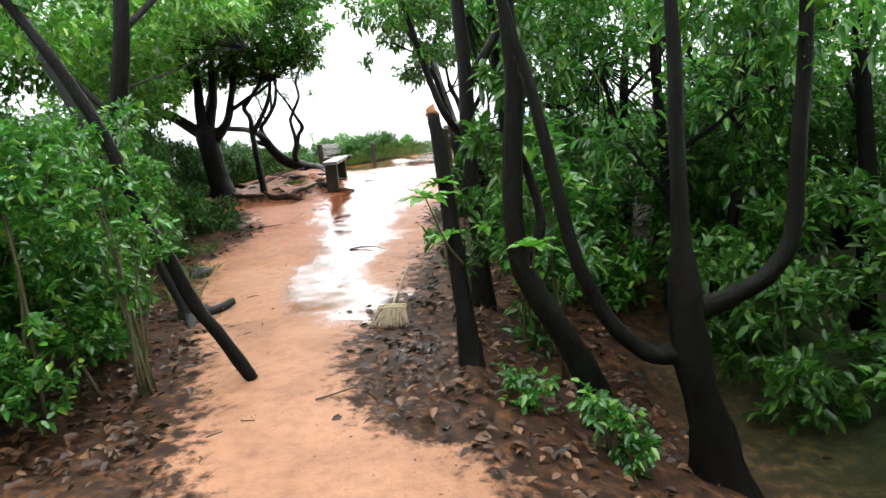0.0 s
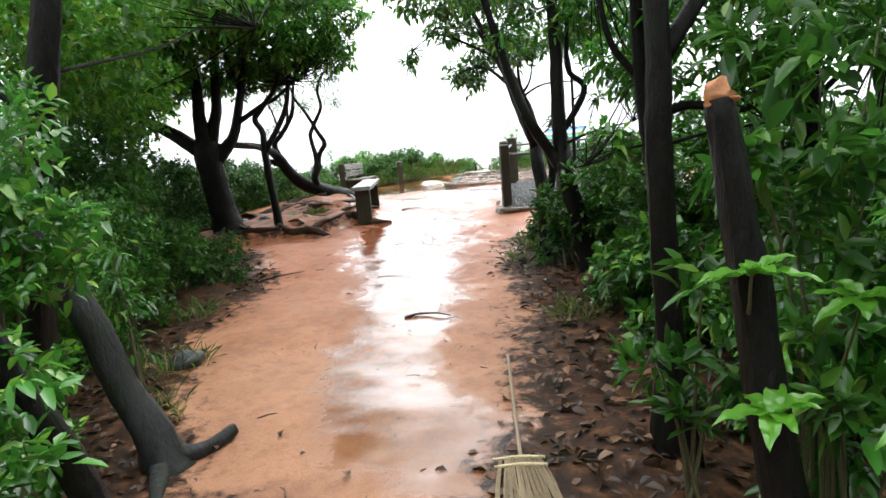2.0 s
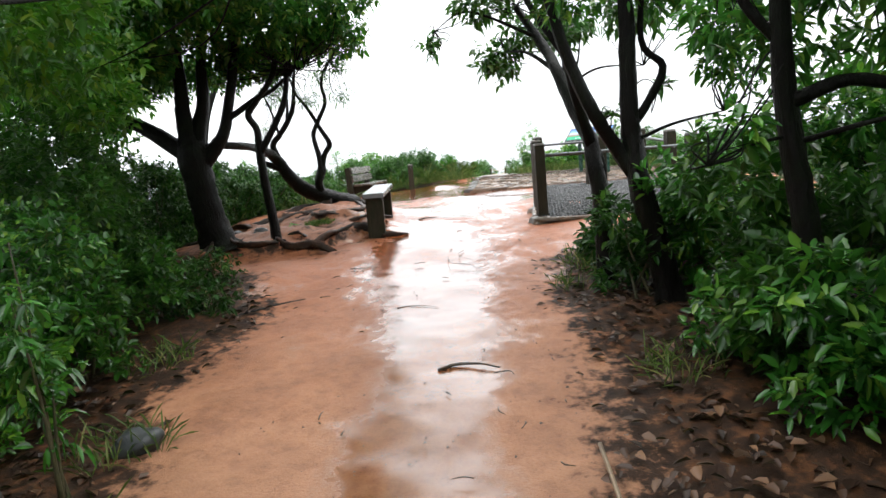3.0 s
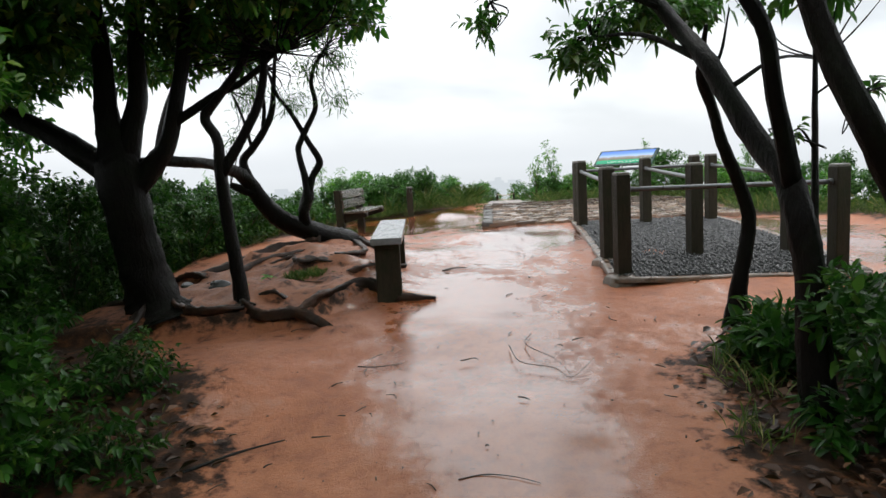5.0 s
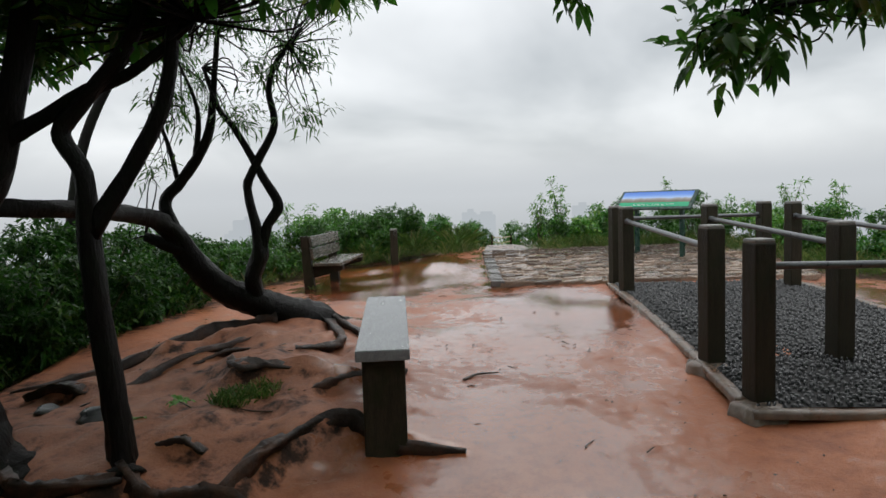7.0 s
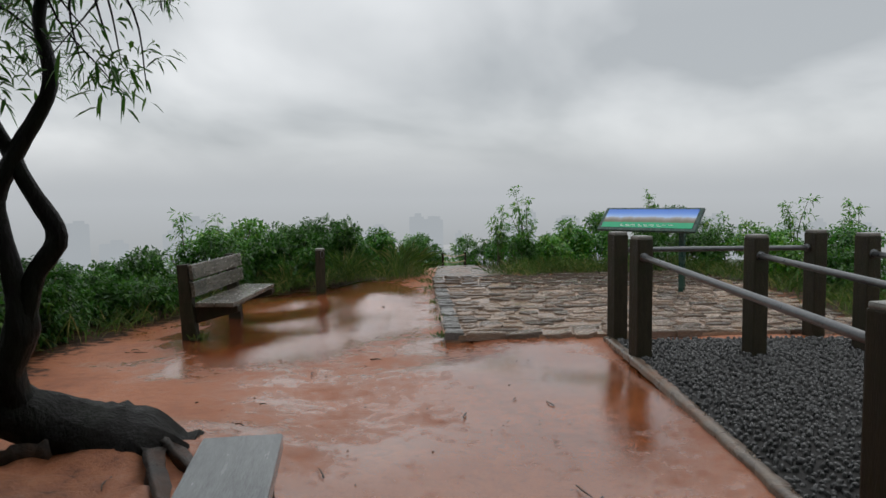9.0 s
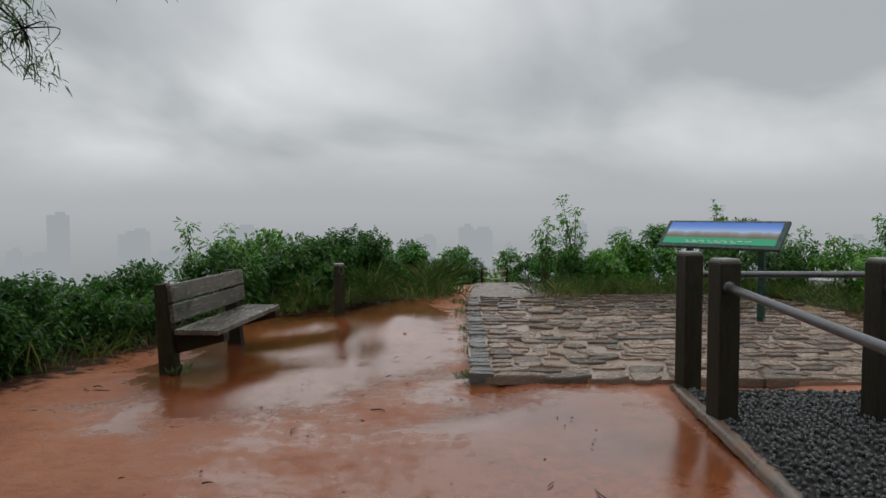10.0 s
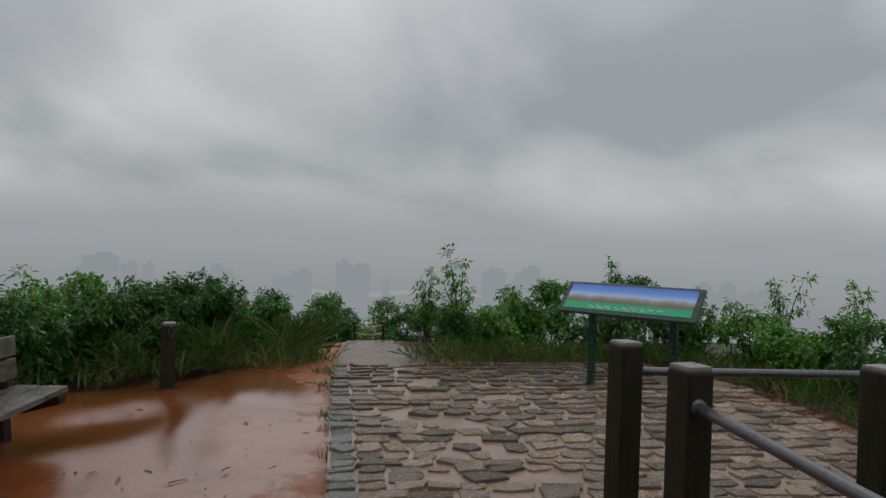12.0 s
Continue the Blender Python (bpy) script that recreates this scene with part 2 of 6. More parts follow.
SLATE = surface("wet_flagstone", (0.098, 0.074, 0.059), (0.32, 0.236, 0.178), 7, (0.08, 0.34), 1.0, dirt=(0.20, 0.12, 0.07), vary=0.6, gloss=0.6)
BORDER = surface("dark_border_slate", (0.06, 0.06, 0.06), (0.21, 0.20, 0.185), 7, (0.08, 0.3), 1.0, vary=0.4, gloss=0.6)
JOINT = surface("sandy_joint", (0.19, 0.125, 0.088), (0.34, 0.235, 0.165), 6, (0.06, 0.25), 0.25, gloss=0.6)
GREEN_METAL = surface("dark_green_metal", (0.008, 0.035, 0.026), (0.015, 0.055, 0.04), 9, (0.2, 0.35), 0.08)
STONE = surface("dark_fieldstone", (0.015, 0.018, 0.02), (0.06, 0.065, 0.065), 8, (0.2, 0.5), 0.7)
BRISTLE = surface("straw_bristles", (0.13, 0.09, 0.05), (0.36, 0.28, 0.17), 30, (0.4, 0.7), 0.3)
BAMBOO = surface("bamboo_handle", (0.12, 0.08, 0.05), (0.30, 0.22, 0.14), 14, (0.3, 0.5), 0.3)
CANE = surface("pale_cane_binding", (0.32, 0.26, 0.14), (0.58, 0.48, 0.28), 20, (0.3, 0.5), 0.2)
SCAR = surface("fresh_orange_wood", (0.28, 0.10, 0.03), (0.50, 0.22, 0.08), 16, (0.4, 0.6), 0.4)


# ---- mesh helpers ----
def put_mesh(name, verts, faces, mat, parent=None, label="", smooth=True):
    me = bpy.data.meshes.new(name)
    me.from_pydata(verts if isinstance(verts, list) else verts.tolist(), [], faces if isinstance(faces, list) else faces.tolist())
    me.materials.append(mat)
    if smooth:
        me.polygons.foreach_set("use_smooth", [True] * len(me.polygons))
    me.update()
    ob = new(name, me)
    if parent is not None:
        ob.parent = parent
    if label:
        tagged(ob, label)
    return ob


def part(name, bm, mat, parent, label="", smooth=False):
    me = bpy.data.meshes.new(name)
    bm.to_mesh(me)
    bm.free()
    me.materials.append(mat)
    if smooth:
        me.polygons.foreach_set("use_smooth", [True] * len(me.polygons))
    ob = new(name, me)
    ob.parent = parent
    if label:
        tagged(ob, label)
    return ob


def box(sx, sy, sz, m=None, bevel=0.008, segments=2, taper=1.0):
    bm = bmesh.new()
    bmesh.ops.create_cube(bm, size=1, matrix=Matrix.Diagonal((sx, sy, sz, 1)))
    if taper != 1.0:
        for v in bm.verts:
            if v.co.z > 0:
                v.co.x *= taper
                v.co.y *= taper
    if bevel:
        bmesh.ops.bevel(bm, geom=bm.edges[:], offset=bevel, segments=segments, affect="EDGES", profile=0.6)
    if m is not None:
        bm.transform(m)
    return bm


def empty(name, x, y, z, rz=0.0):
    ob = new(name)
    ob.matrix_basis = pose(x, y, z, 0, 0, rz)
    return ob


def smooth_line(points, steps=5):
    """A Catmull-Rom line through (x, y, z, radius) points."""
    p = np.array(points, float)
    p = np.vstack([2 * p[0] - p[1], p, 2 * p[-1] - p[-2]])
    out = []
    for i in range(1, len(p) - 2):
        for s in np.linspace(0, 1, steps, endpoint=False):
            a, b, c, d = p[i - 1:i + 3]
            out.append(0.5 * (2 * b + (c - a) * s + (2 * a - 5 * b + 4 * c - d) * s * s + (3 * b - a - 3 * c + d) * s ** 3))
    out.append(p[-2])
    return np.array(out)


def tube(points, seg=10, steps=5, rough=0.12, seed=0, flare=0.0):
    """Vertices and faces of a tapered, knobbly limb along (x, y, z, radius) points."""
    rng = np.random.default_rng(seed)
    line = smooth_line(points, steps) if len(points) > 2 else np.array(points, float)
    if len(points) == 2:
        line = np.linspace(line[0], line[1], max(3, steps * 2))
    c, r = line[:, :3], np.maximum(line[:, 3], 0.002)
    t = np.gradient(c, axis=0)
    t /= np.linalg.norm(t, axis=1)[:, None] + 1e-9
    ref = np.array([0.31, 0.93, 0.2])
    u = np.cross(t, ref)
    u /= np.linalg.norm(u, axis=1)[:, None] + 1e-9
    v = np.cross(t, u)
    a = np.arange(seg) / seg * 2 * np.pi
    n = len(c)
    wob = 1 + rough * (rng.random((n, seg)) - 0.5) + rough * np.sin(a * 3 + np.cumsum(rng.normal(0, 0.35, n))[:, None])
    if flare:
        k = np.exp(-np.arange(n) / max(1.0, n * 0.07))[:, None]
        wob = wob * (1 + flare * k * (0.6 + 0.7 * np.abs(np.sin(a * 2.5 + rng.random() * 6)))[None, :])
    ring = c[:, None, :] + (r[:, None] * wob)[:, :, None] * (np.cos(a)[None, :, None] * u[:, None, :] + np.sin(a)[None, :, None] * v[:, None, :])
    verts = ring.reshape(-1, 3)
    i = np.arange(n - 1)[:, None] * seg
    j = np.arange(seg)[None, :]
    k = (np.arange(seg)[None, :] + 1) % seg
    faces = np.stack([i + j, i + k, i + seg + k, i + seg + j], -1).reshape(-1, 4).tolist()
    faces.append(list(range(seg))[::-1])
    faces.append([(n - 1) * seg + q for q in range(seg)])
    return verts, faces


def join(pieces):
    verts, faces, base = [], [], 0
    for v, f in pieces:
        v = np.asarray(v)
        verts.append(v)
        faces += [[i + base for i in q] for q in f]
        base += len(v)
    return np.vstack(verts), faces


def unit(a):
    return a / (np.linalg.norm(a, axis=-1, keepdims=True) + 1e-9)


def blades(pos, way, length, width, rng, droop=0.25, fold=0.25):
    """Many leaves: base, two shoulders, midrib, two far shoulders and tip; folded along the rib and drooping."""
    n = len(pos)
    way = unit(way)
    side = unit(np.cross(way, rng.normal(0, 0.35, (n, 3)) + np.array([0, 0, 1.0])))
    up = np.cross(side, way)
    L, W = np.broadcast_to(length, n)[:, None], np.broadcast_to(width, n)[:, None]
    d = np.array([0, 0, -1.0]) * droop

    def at(s, w, h):
        return pos + way * L * s + side * W * w + up * W * h + d * L * s * s
    verts = np.stack([at(0, 0, 0), at(0.35, -0.5, fold), at(0.35, 0.5, fold), at(0.4, 0, 0), at(0.75, -0.36, fold * 0.7), at(0.75, 0.36, fold * 0.7), at(1, 0, 0)], 1).reshape(-1, 3)
    tri = np.array([[0, 3, 1], [0, 2, 3], [1, 3, 4], [3, 2, 5], [3, 5, 6], [3, 6, 4]])
    faces = (np.arange(n)[:, None, None] * 7 + tri[None]).reshape(-1, 3)
    return verts, faces


def fast_mesh(name, verts, faces, mat, parent=None, label="", smooth=True):
    """As put_mesh, for big triangle arrays."""
    me = bpy.data.meshes.new(name)
    me.vertices.add(len(verts))
    me.vertices.foreach_set("co", np.asarray(verts, np.float32).ravel())
    f = np.asarray(faces, np.int32)
    k = f.shape[1]
    me.loops.add(f.size)
    me.loops.foreach_set("vertex_index", f.ravel())
    me.polygons.add(len(f))
    me.polygons.foreach_set("loop_start", np.arange(0, f.size, k, dtype=np.int32))
    me.polygons.foreach_set("loop_total", np.full(len(f), k, np.int32))
    if smooth:
        me.polygons.foreach_set("use_smooth", np.ones(len(f), bool))
    me.update(calc_edges=True)
    me.validate()
    me.materials.append(mat)
    ob = new(name, me)
    if parent is not None:
        ob.parent = parent
    if label:
        tagged(ob, label)
    return ob


def sprigs(rng, blobs, per, leaves=7, length=0.09, width=0.038, reach=0.10, droop=0.3, spread=0.8, shell=0.45):
    """Leaves in whorled sprigs filling uneven blobs (x, y, z, rx, ry, rz). Returns arrays of leaf bases and ways, with lengths."""
    out_p, out_w = [], []
    for x, y, z, rx, ry, rz in blobs:
        k = int(per * (rx * ry * rz) ** 0.67 / 0.16) + 3
        q = unit(rng.normal(0, 1, (k, 3)))
        rad = (shell + (1 - shell) * rng.random(k)) ** 0.6 * rng.uniform(0.75, 1.12, k)
        c = np.array([x, y, z]) + q * rad[:, None] * np.array([rx, ry, rz])
        axis = unit(q + rng.normal(0, 0.6, (k, 3)) + np.array([0, 0, 0.35]))
        for i in range(leaves):
            s = i / leaves
            radial = unit(np.cross(axis, rng.normal(0, 1, (k, 3))))
            out_p.append(c + axis * reach * (s - 0.5) + rng.normal(0, 0.012, (k, 3)))
            out_w.append(axis * (0.25 + 0.6 * s) + radial * spread)
    p, w = np.vstack(out_p), np.vstack(out_w)
    n = len(p)
    ln = length * rng.uniform(0.55, 1.25, n)
    return blades(p, w, ln, ln * width / length * rng.uniform(0.8, 1.2, n), rng, droop)


# ---- the ground ----
PROFILE_Y = [-400, -60, -10, 0, 5, 6.8, 8.2, 9.7, 13.2, 15, 16, 19, 20.2, 22, 24.5, 26, 27.4, 29, 33]
PROFILE_Z = [-30, -4, -0.4, -0.2, -0.19, -0.2, -0.07, -0.03, 0.33, 0.52, 0.59, 0.68, 0.66, 0.68, 0.80, 0.82, 0.80, 0.5, -0.5]
LEFT_Y = [-3, 3.0, 3.8, 4.9, 6.4, 8, 9.5, 11.5, 12.8, 13.4, 14.3, 17, 19, 20.4, 22, 24.2, 24.9, 26, 27, 29]
LEFT_X = [-1.2, -1.35, -1.75, -2.0, -2.5, -3.1, -3.55, -3.2, -3.65, -4.5, -5.6, -5.6, -4.7, -4.8, -4.4, -3.4, -1.5, -0.7, -0.2, 0.1]
RIGHT_Y = [-3, 2.8, 3.4, 3.9, 4.4, 6.4, 7.5, 9.4, 11, 12.6, 13.2, 13.6, 14.1, 18.5, 20, 23.4, 24.6, 25, 26, 28]
RIGHT_X = [0.3, 0.4, 0.1, -0.6, -0.85, -0.85, -0.45, -0.25, -0.25, -0.1, 0.5, 1.5, 5.2, 5.4, 4.1, 4.6, 4.2, 1.25, 0.8, 0.9]
MOUND = [(-3.3, 17.1, 0.75, 0.22), (-3.3, 15.6, 0.8, 0.12), (-4.6, 14.6, 0.6, 0.05), (-2.4, 15.3, 0.5, -0.03)]


LEDGE_X = [-5.6, -4.5, -3.8, -3.42, -3.15, -3.05, -2.9, -2.68, -2.3, -1.9]
LEDGE_Y = [13.8, 14.0, 14.12, 14.0, 14.05, 14.3, 14.55, 14.72, 14.6, 14.45]


# washed-out soil steps held by roots: ends and height
STEPS = [(-3.50, 15.42, -2.86, 15.50, 0.13), (-4.98, 15.55, -4.50, 15.45, 0.11), (-2.92, 15.22, -2.52, 15.52, 0.09), (-3.72, 14.50, -3.44, 14.42, 0.09), (-4.35, 16.25, -3.75, 16.6, 0.10), (-4.15, 15.75, -3.75, 16.05, 0.07)]


def profile(y):
    return sum(np.interp(y + d, PROFILE_Y, PROFILE_Z) for d in (-0.8, -0.4, 0, 0.4, 0.8)) / 5


def ground_z(x, y):
    x, y = np.asarray(x, float), np.asarray(y, float)
    z = profile(y)
    z = z - 0.14 * np.clip((-x - 1.6) / 1.5, 0, 1) * np.clip((y - 21) / 2, 0, 1) * np.clip((27 - y) / 2, 0, 1)
    # soil held back by the roots, with a washed-out step in front of them
    back = y - np.interp(x, LEDGE_X, LEDGE_Y)
    hold = np.clip((back + 0.05) / 0.10, 0, 1) * np.exp(-np.clip(back, 0, 9) / 1.3) - 0.5 * np.exp(-((back + 0.25) / 0.3) ** 2)
    z = z + 0.10 * hold * np.clip((x + 5.8) / 0.6, 0, 1) * np.clip((-1.8 - x) / 0.5, 0, 1)
    for x0, y0, x1, y1, h in STEPS:
        ln = math.hypot(x1 - x0, y1 - y0)
        ux, uy = (x1 - x0) / ln, (y1 - y0) / ln
        along, behind = (x - x0) * ux + (y - y0) * uy, (y - y0) * ux - (x - x0) * uy
        ends = np.clip((along + 0.12) / 0.2, 0, 1) * np.clip((ln + 0.12 - along) / 0.2, 0, 1)
        z = z + h * ends * np.clip((behind + 0.03) / 0.06, 0, 1) * np.exp(-np.clip(behind, 0, 9) / 0.35)
    for mx, my, s, h in MOUND:
        z = z + h * np.exp(-((x - mx) ** 2 + (y - my) ** 2) / (2 * s * s))
    z = z - 0.48 * np.clip(x - 0.15, 0, 1.9) * np.clip((8.5 - y) / 2.5, 0, 1)
    out = np.maximum.reduce([-x - np.interp(y, [10, 15], [7.5, 5.4]), x - 7.5, (y - 27.5) * 0.6, -y - 14, np.zeros_like(x)])
    z = z - 0.42 * np.minimum(out, 380) ** 1.02
    return np.maximum(z, -165.0)


def gz(x, y):
    return float(ground_z(x, y))


def spread_axis(lo, hi, step, reach):
    fine = np.arange(lo, hi + step / 2, step)
    grow = step * np.cumsum(1.22 ** np.arange(1, 60))
    grow = grow[grow < reach]
    return np.concatenate([(lo - grow)[::-1], fine, hi + grow])


def build_ground():
    gx, gy = spread_axis(-6.5, 6.2, 0.075, 4400), spread_axis(-1.5, 27.0, 0.075, 4400)
    X, Y = np.meshgrid(gx, gy)
    Z = ground_z(X, Y)
    rng = np.random.default_rng(4)
    # uneven trodden soil
    for k in range(26):
        a, f = rng.random() * 6.28, rng.uniform(0.7, 5.5)
        Z = Z + 0.011 / (0.5 + f * 0.5) * np.sin((X * math.cos(a) + Y * math.sin(a)) * f + rng.random() * 6.28) * (np.abs(X) < 40) * (np.abs(Y) < 60)
    # washed-out ledges between the roots, and rough mould beside the path
    near = np.exp(-(((X + 3.5) / 1.3) ** 4) - (((Y - 15.7) / 1.7) ** 4))
    rough = np.array([[noise.noise(Vector((x * 2.2, y * 2.2, 3.0))) + 0.6 * noise.noise(Vector((x * 6, y * 6, 9.0))) if (-8 < x < 7 and -2 < y < 27.5) else 0.0 for x in gx] for y in gy])
    Z = Z + near * (np.round(rough * 3) / 3 * 0.07 + rough * 0.02)
    lane = np.minimum(X - np.interp(Y, LEFT_Y, LEFT_X), np.interp(Y, RIGHT_Y, RIGHT_X) - X)
    Z = Z + rough * (0.012 + 0.03 * np.clip(-lane / 0.6, 0, 1)) * (Y < 13.8)
    left, right = np.interp(Y, LEFT_Y, LEFT_X), np.interp(Y, RIGHT_Y, RIGHT_X)
    inside = np.minimum(X - left, right - X)
    bare = np.clip(0.5 + inside / 0.9, 0, 1) * (Y < 29.5)
    # round the roots: muddy mould, darkened further for the tree's shade
    rooty = np.exp(-(((X + 3.9) / 1.5) ** 4) - (((Y - 15.2) / 1.9) ** 4))
    bare = bare - 0.34 * rooty
    # steep eroded faces go darker, undercut shade put into the soil colour
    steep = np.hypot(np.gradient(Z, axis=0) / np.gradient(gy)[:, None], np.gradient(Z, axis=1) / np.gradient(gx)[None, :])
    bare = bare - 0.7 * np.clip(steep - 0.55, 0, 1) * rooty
    wet = 0.20 + 0.17 * np.clip((Y - 9) / 4, 0, 1)
    for wx, wy, sx, sy, h in [(-1.5, 12.4, 0.5, 1.6, 0.5), (-1.45, 9.9, 0.33, 1.2, 0.6), (-1.6, 8.1, 0.28, 0.7, 0.7), (-1.15, 7.1, 0.42, 0.5, 0.52), (-0.7, 6.4, 0.28, 0.4, 0.42),
                              (-1.7, 16, 1.1, 3, 0.25), (-2.4, 22.5, 0.9, 1.3, 1.0), (-3.0, 20.6, 0.5, 0.7, 0.6), (-0.2, 18.6, 0.6, 1.3, 0.6), (-1.6, 23.6, 0.5, 0.8, 0.5), (-0.35, 5.2, 0.25, 0.5, 0.3), (3.6, 17.5, 0.8, 2, 0.4)]:
        wet = wet + h * np.exp(-((X - wx) / sx) ** 2 / 2 - ((Y - wy) / sy) ** 2 / 2)
    wet = wet - 0.16 * rooty
    red = np.clip((Y - 8) / 5, 0, 1)
    away = np.clip(np.maximum.reduce([(-inside - 2.5) / 2, (Y - 28) / 3]), 0, 1)
    ny, nx = X.shape
    i = (np.arange(ny - 1)[:, None] * nx + np.arange(nx - 1)[None, :]).ravel()
    ob = fast_mesh("ground", np.stack([X.ravel(), Y.ravel(), Z.ravel()], 1), np.stack([i, i + 1, i + nx + 1, i + nx], 1), GROUND)
    for key, values in (("bare", bare), ("wet", np.clip(wet, 0, 1)), ("red", red), ("far", away), ("humus_shade", 0.55 * rooty)):
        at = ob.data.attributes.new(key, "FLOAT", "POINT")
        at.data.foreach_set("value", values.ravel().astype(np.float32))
    return tagged(ob, "wet red clay path and hilltop soil", "ground", kind="structure")


build_ground()


# ---- distance, fog painted as glow ----
HAZE = haze_material("fog_glow", (0.48, 0.507, 0.525), (0.635, 0.668, 0.70), -75, 6)
# towers and river glow in colours paled for fog
TOWER = haze_material("tower_haze_glow", (0.40, 0.435, 0.46), (0.50, 0.54, 0.575), -75, 6)
RIVER = haze_material("river_haze_glow", (0.62, 0.64, 0.65), (0.62, 0.64, 0.65), -75, 6)


def build_backdrop():
    ring, r = [], 900.0
    seg = 96
    for z in (-200, 8):
        ring += [(r * math.cos(2 * math.pi * k / seg), r * math.sin(2 * math.pi * k / seg), z) for k in range(seg)]
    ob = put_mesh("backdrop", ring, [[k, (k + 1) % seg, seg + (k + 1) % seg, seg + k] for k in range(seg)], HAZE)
    tagged(ob, "glowing pale grey backdrop painted as fog over the distant city", "backdrop", kind="structure")
    # the city below the painted fog: glowing tower blocks standing on the valley floor
    rng = np.random.default_rng(12)
    towers = [(-25.8, 22, 2, 1.6), (-21, 22, -18, 1.3), (-12.5, 30, -12, 1.4), (-10.5, 16, -20, 1), (6.0, 15, -12, 1), (7.6, 17, -16, 1), (15.5, 20, -10, 1), (18.5, 16, -16, 1.2), (22, 22, -13, 1), (29, 24, -14, 1)]
    for k in range(46):
        towers.append((rng.uniform(-40, 48), rng.uniform(9, 26), rng.uniform(-38, -16), rng.uniform(0.7, 1.2)))
    for bearing, w, top, depth in towers:
        a, d = radians(bearing), rng.uniform(690, 860)
        root = empty("tower_block", d * math.sin(a), d * math.cos(a), -165, -bearing)
        h = top + 165
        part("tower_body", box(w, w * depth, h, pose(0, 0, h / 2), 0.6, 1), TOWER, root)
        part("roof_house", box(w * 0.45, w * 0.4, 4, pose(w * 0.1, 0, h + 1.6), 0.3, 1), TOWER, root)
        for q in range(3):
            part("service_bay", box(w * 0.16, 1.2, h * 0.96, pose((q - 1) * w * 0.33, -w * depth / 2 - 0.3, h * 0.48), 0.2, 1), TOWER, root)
        tagged(root, "distant grey tower block, glowing, fog painted into its colour", "tower block", "distant towers")
    v = []
    for k in range(40):
        a = radians(3 + k * 0.85)
        v += [(880 * math.sin(a), 880 * math.cos(a), -49 - 5 * math.sin(k * 0.37) - 0.15 * k), (880 * math.sin(a), 880 * math.cos(a), -54 - 6 * math.sin(k * 0.31 + 0.4) - 0.2 * k)]
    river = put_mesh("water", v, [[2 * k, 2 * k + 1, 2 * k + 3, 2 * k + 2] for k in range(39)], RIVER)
    tagged(river, "pale winding river, glowing, fog painted into its colour", "water", kind="structure")


build_backdrop()


# ---- trees ----
def tree(label, trunk, limbs=(), crown=(), leaf=LEAF, bark=BARK, per=60, length=0.10, width=0.042, droop=0.3, seed=0, seg=12, flare=0.5, category="tree", name="tree", rough=0.12, roots=(), group="", shell=0.45, reach=0.0):
    x, y, z = trunk[0][:3]
    root = empty(name, x, y, z)
    shift = np.array([x, y, z])
    v, f = tube(trunk, seg, 6, rough, seed, flare)
    put_mesh("trunk", v - shift, f, bark, root)
    for i, limb in enumerate(limbs):
        v, f = tube(limb, max(6, seg - 3), 5, rough, seed + i + 1)
        put_mesh("limb", v - shift, f, bark, root)
    for i, line in enumerate(roots):
        wig = np.random.default_rng(seed + i)
        v, f = tube([(a + wig.normal(0, 0.025), b + wig.normal(0, 0.025), gz(a, b) + lift * 0.6 - r * 0.25 + wig.normal(0, 0.012), r * wig.uniform(0.65, 1.05)) for a, b, lift, r in line], 9, 7, 0.5, seed + i + 31)
        put_mesh("root", v - shift, f, ROOT, root, "gnarled muddy surface root")
    if crown:
        rng = np.random.default_rng(seed + 99)
        v, f = sprigs(rng, crown, per, 7, length, width, reach or length * 1.2, droop, shell=shell)
        fast_mesh("crown", v - shift, f, leaf, root)
        tw = []
        tip = np.array([(limb[-1][:3]) for limb in limbs] + [trunk[-1][:3]])
        for bx, by, bz, rx, ry, rz in crown:
            for k in range(7):
                q = np.array([bx, by, bz]) + rng.normal(0, 0.5, 3) * (rx, ry, rz)
                near = tip[np.argmin(((tip - q) ** 2).sum(1))]
                if np.linalg.norm(near - q) > 1.6:
                    continue
                mid = (near + q) / 2 + rng.normal(0, 0.12, 3)
                tw.append(tube([(*near, 0.009), (*mid, 0.006), (*q, 0.0025)], 5, 4, 0.1, k))
        if tw:
            v, f = join(tw)
            tagged(put_mesh("fine_twig", v - shift, f, bark, root), kind="stuff")
    return tagged(root, label, category, group)


